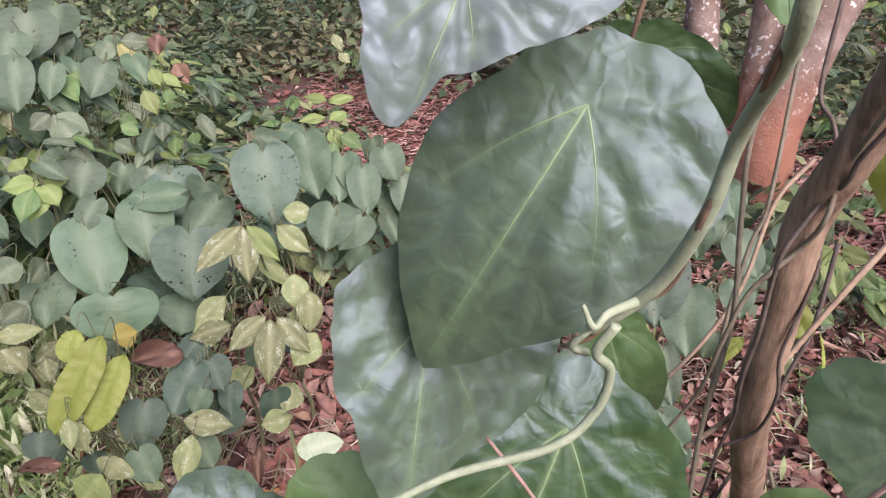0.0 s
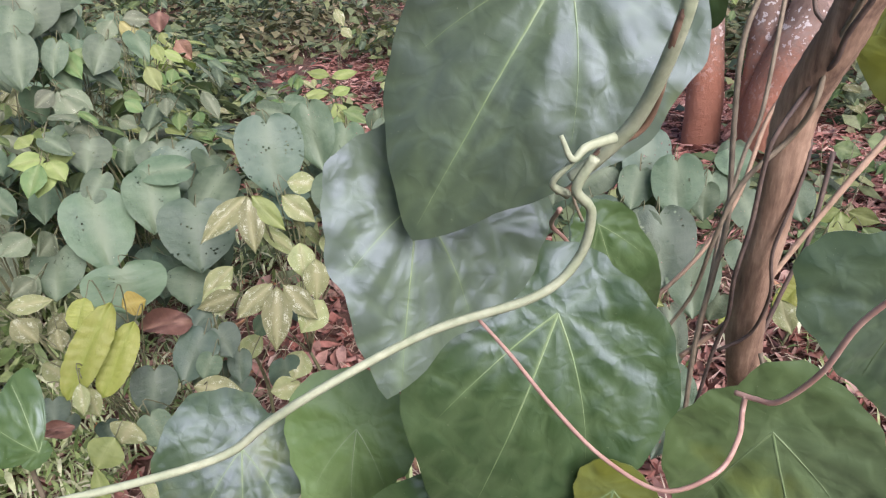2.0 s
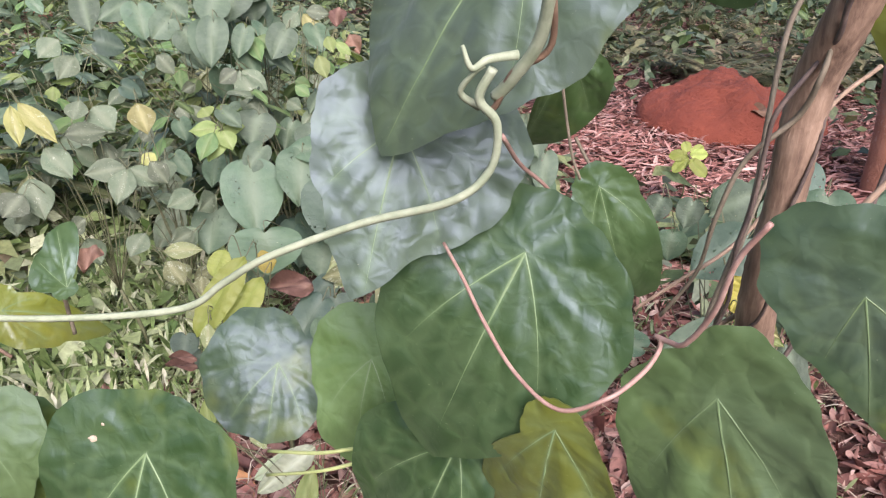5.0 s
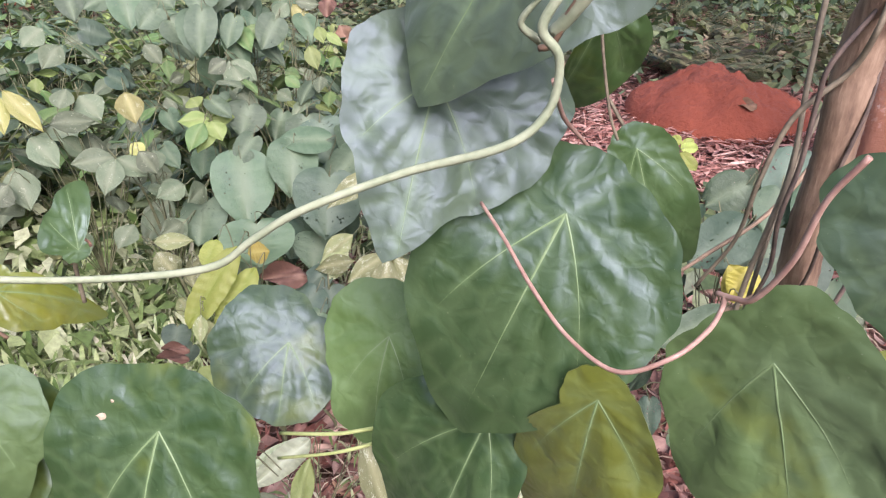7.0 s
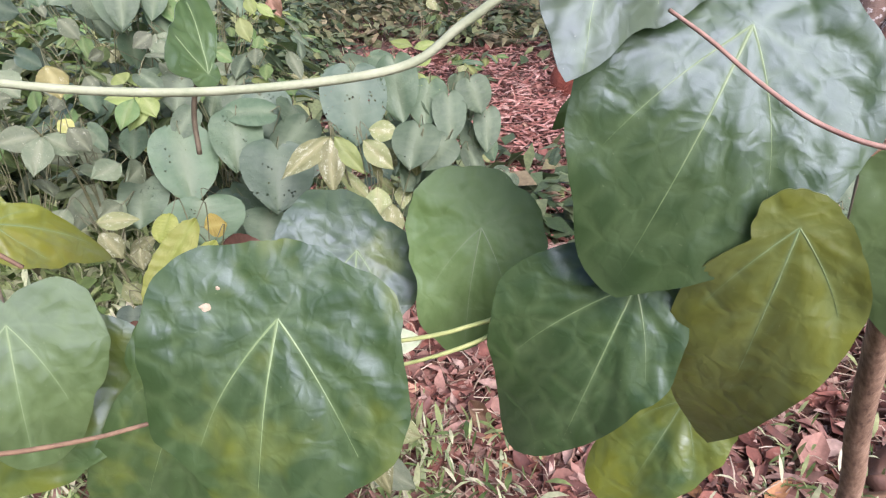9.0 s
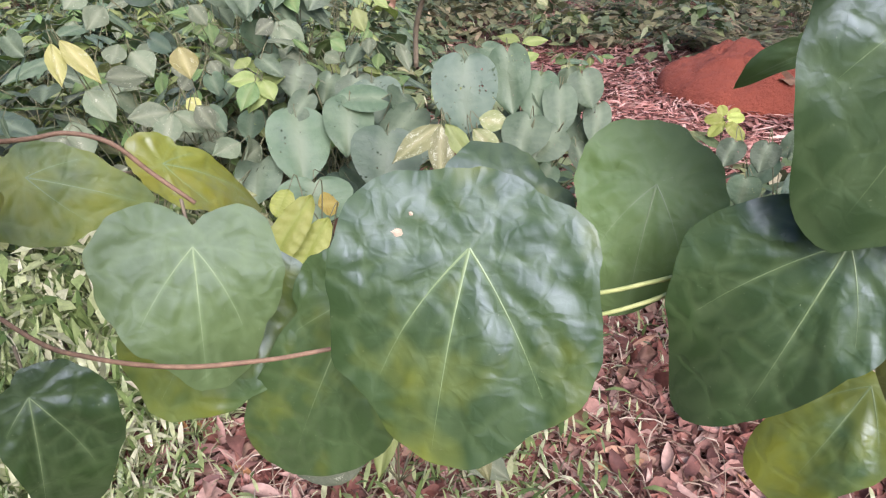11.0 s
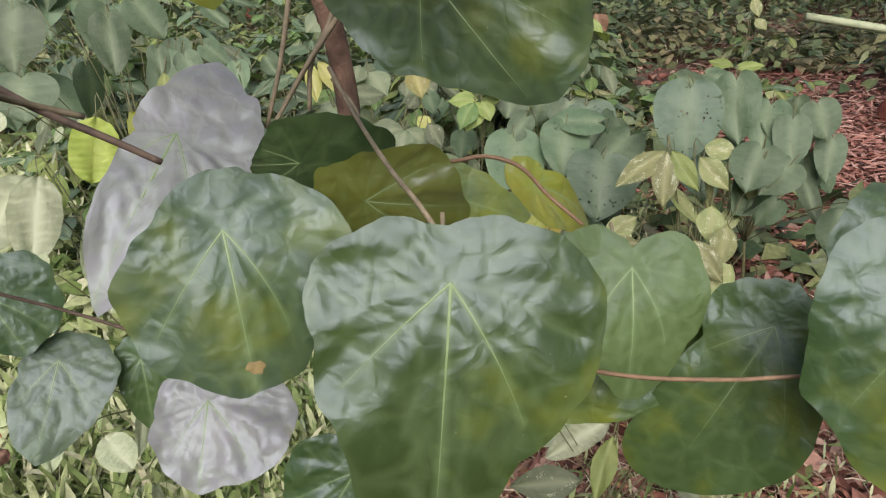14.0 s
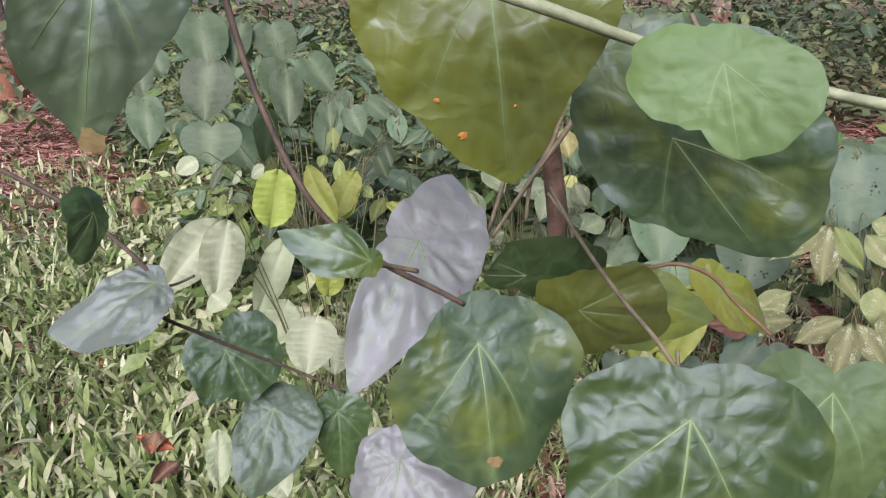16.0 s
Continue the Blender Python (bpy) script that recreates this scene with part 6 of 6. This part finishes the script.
# ---- red soil mound ----
def mound():
    m, t, b = nodes_of("red_soil")
    co = t.nodes.new("ShaderNodeTexCoord").outputs["Object"]
    n, fine = noise_of(t, co, 6, 5), noise_of(t, co, 45, 5, 0.7)
    t.links.new(mix(t, math_of(t, "MULTIPLY", fine, 0.6), ramp(t, n, [(0.3, (0.19, 0.040, 0.020)), (0.7, (0.33, 0.082, 0.040))]), (0.25, 0.066, 0.035)), b.inputs["Base Color"])
    b.inputs["Roughness"].default_value = 0.95
    bump(t, b, math_of(t, "ADD", n, fine), 0.9, 0.03)
    v, f = [], []
    N = 84
    for j in range(N + 1):
        for i in range(N + 1):
            u, w = 2 * i / N - 1, 2 * j / N - 1
            x, y = 0.84 + 0.6 * u, 4.6 + 0.6 * w
            q = u * u + w * w
            h = 0.315 * max(0, 1 - q) ** 0.5 * (1 + 0.45 * noise.noise((x * 3, y * 3, 1.0))) * (1.0 - 0.3 * min(1, max(0, (u - 0.05) * 4)))
            h += (0.03 * noise.noise((x * 9, y * 9, 3.0)) + 0.018 * noise.noise((x * 22, y * 22, 5.0)) + 0.02 * abs(noise.noise((x * 45, y * 45, 7.0)))) * max(0, 1 - q) ** 0.5
            v.append((x, y, rise(x, y) + h - 0.02))
    f = [(j * (N + 1) + i, j * (N + 1) + i + 1, (j + 1) * (N + 1) + i + 1, (j + 1) * (N + 1) + i) for j in range(N) for i in range(N)]
    return tagged(mesh_object("soil_mound", v, f, m), "heap of fresh brick-red soil on leaf litter", "soil mound")


mound()


# ---- trees ----
def bark():
    m, t, b = nodes_of("lichened_bark")
    co = t.nodes.new("ShaderNodeTexCoord").outputs["Object"]
    n, fine = noise_of(t, co, 7, 5), noise_of(t, co, 40, 5, 0.7)
    col = ramp(t, n, [(0.3, (0.09, 0.058, 0.04)), (0.5, (0.19, 0.128, 0.095)), (0.72, (0.29, 0.215, 0.175))])
    lich = math_of(t, "GREATER_THAN", math_of(t, "ADD", math_of(t, "MULTIPLY", noise_of(t, co, 34, 3), 0.6), math_of(t, "MULTIPLY", noise_of(t, co, 5, 2), 0.4)), 0.575)
    col = mix(t, math_of(t, "MULTIPLY", lich, 0.85), col, (0.55, 0.52, 0.48))
    sep = t.nodes.new("ShaderNodeSeparateXYZ")
    t.links.new(co, sep.inputs[0])
    splash = math_of(t, "SUBTRACT", math_of(t, "ADD", 0.42, math_of(t, "MULTIPLY", fine, 0.6)), sep.outputs["Z"])
    splash = math_of(t, "MINIMUM", math_of(t, "MAXIMUM", math_of(t, "MULTIPLY", splash, 3.0), 0.0), 0.85)
    col = mix(t, splash, col, (0.31, 0.125, 0.07))
    t.links.new(col, b.inputs["Base Color"])
    b.inputs["Roughness"].default_value = 0.85
    bump(t, b, math_of(t, "ADD", n, fine), 0.7, 0.012)
    return m


BARK = bark()


def clumps(rng, centre, spread, count, size):
    """A crown of many small leaf blades."""
    v, f = [], []
    for _ in range(count):
        p = Vector((rng.gauss(0, 1), rng.gauss(0, 1), rng.gauss(0, 0.5)))
        p = Vector(centre) + Vector((p.x * spread, p.y * spread, p.z * spread * 0.7))
        m = Matrix.Translation(p) @ Euler((rng.uniform(-0.9, 0.9), rng.uniform(-0.9, 0.9), rng.uniform(0, 6.28))).to_matrix().to_4x4()
        L, W = size * rng.uniform(0.6, 1.3), size * rng.uniform(0.2, 0.4)
        o = len(v)
        v += [m @ Vector(q) for q in ((0, -L / 2, 0), (W, 0, 0.02), (0, L / 2, -0.02), (-W, 0, 0.02))]
        f.append((o, o + 1, o + 2, o + 3))
    return v, f


CROWN = scatter_mat("tree_leaves", [(0.0, (0.03, 0.07, 0.02)), (0.5, (0.07, 0.13, 0.035)), (1.0, (0.12, 0.18, 0.05))], 0.5, 0.3)


def tree(points, r0, r1, label, seed):
    rng = random.Random(seed)
    foot = np.array(points[0])
    e = new("tree")
    e.location = foot
    tagged(e, label, "tree", "trees")
    v, f = tube(spline([np.array(p) - foot for p in points], 12), r0, r1, 20, 0.05, seed)
    mesh_object("trunk", v, f, BARK, e)
    top = np.array(points[-1]) - foot
    for k in range(4):
        a = k * 1.57 + rng.uniform(-0.4, 0.4)
        tip = top + np.array((math.cos(a) * 1.3, math.sin(a) * 1.3, rng.uniform(0.8, 1.8)))
        v, f = tube(spline([top - (0, 0, 0.3), top * 0.5 + tip * 0.5 + (0, 0, 0.2), tip], 6), r1 * 0.7, 0.01, 8, 0.05, seed + k)
        mesh_object("limb", v, f, BARK, e)
    v, f = clumps(rng, (top[0], top[1], top[2] + 1.4), 1.2, 1500, 0.16)
    mesh_object("crown", v, f, CROWN, e)
    return e


tree([(1.62, 3.10, -0.05), (1.60, 3.12, 0.3), (1.74, 3.15, 0.75), (1.95, 3.2, 1.3), (2.05, 3.0, 2.4), (2.2, 2.0, 4.4)], 0.15, 0.09, "leaning pinkish tree trunk with white lichen, soil-splashed base", 1)
tree([(1.56, 3.24, -0.05), (1.57, 3.25, 0.3), (1.58, 3.28, 0.8), (1.60, 3.32, 1.4), (1.66, 3.4, 2.4), (1.7, 3.5, 4.0)], 0.085, 0.06, "dull brown tree stem forking from a shared base", 3)
tree([(1.40, 3.42, -0.05), (1.38, 3.42, 0.3), (1.33, 3.45, 0.8), (1.30, 3.5, 1.4), (1.2, 3.6, 2.6), (1.1, 3.7, 4.4)], 0.10, 0.06, "slim forked tree trunk with pale lichen spots", 2)
for i, (x, y, r) in enumerate(((-3.6, 10.5, 0.16), (-0.6, 12.5, 0.2), (3.6, 9.8, 0.15), (-7.6, 8.0, 0.2), (-9.5, 3.0, 0.18), (5.4, 4.2, 0.16), (4.5, -3.0, 0.2), (-6.0, -4.0, 0.2), (0.5, -6.0, 0.2))):
    tree([(x, y, -0.05), (x + 0.05, y, 0.9), (x - 0.1, y + 0.1, 2.4), (x + 0.1, y, 4.6)], r, r * 0.6, "upright forest tree with dull lichened bark", 10 + i)


# ---- single dry leaves ----
for k, x, y, z, rx, ry, rz, L, W in FALLEN:
    ob = tagged(new("fallen_leaf", LEAVES[k]), "curled dry reddish brown leaf caught on low plants", "fallen leaf", "fallen leaves")
    ob.matrix_basis = pose(x, y, z, rx, ry, rz) @ Matrix.Diagonal((W, L, (W + L) * 0.8, 1))


# ---- ferns beyond the mound ----
FERN = scatter_mat("dull_fern", [(0.0, (0.07, 0.085, 0.035)), (0.4, (0.14, 0.15, 0.065)), (0.75, (0.22, 0.20, 0.10)), (1.0, (0.32, 0.26, 0.15))], 0.65, 0.25)


def fern(x, y, size, seed):
    rng = random.Random(seed)
    e = new("fern")
    e.location = (x, y, rise(x, y))
    tagged(e, "dull green fern with arching feathery fronds", "fern", "ferns")
    for k in range(11):
        a, arch = k * 0.571 + rng.uniform(-0.2, 0.2), rng.uniform(0.5, 0.9)
        v, f = [], []
        for i in range(1, 17):
            s = i / 17
            c = Vector((math.cos(a) * size * s, math.sin(a) * size * s, size * (1.15 * s * arch * 1.4 - 0.9 * s * s)))
            for sgn in (-1, 1):
                d = Vector((-math.sin(a) * sgn, math.cos(a) * sgn, -0.15))
                ln = size * 0.26 * math.sin(math.pi * min(1, s * 0.85 + 0.15))
                along = Vector((math.cos(a), math.sin(a), 0)) * size * 0.024
                o = len(v)
                v += [c - along, c + d * ln * 0.5 - along * 0.8, c + d * ln, c + d * ln * 0.5 + along, c + along]
                f.append((o, o + 1, o + 2, o + 3, o + 4))
        mesh_object("frond", v, f, FERN, e)


fr = random.Random(61)
for i in range(26):
    fern(fr.uniform(-0.6, 3.4), 5.3 + 3.2 * fr.random() ** 1.4, fr.uniform(0.35, 0.6), 500 + i)
scatter("undergrowth", "dull olive and straw-coloured dry weeds beyond the mound", "undergrowth", 230, fan(6.2, 14, -30, 34), lambda x, y: 0.9, herb_clump(0.13, 0.32, 50), FERN, 28)
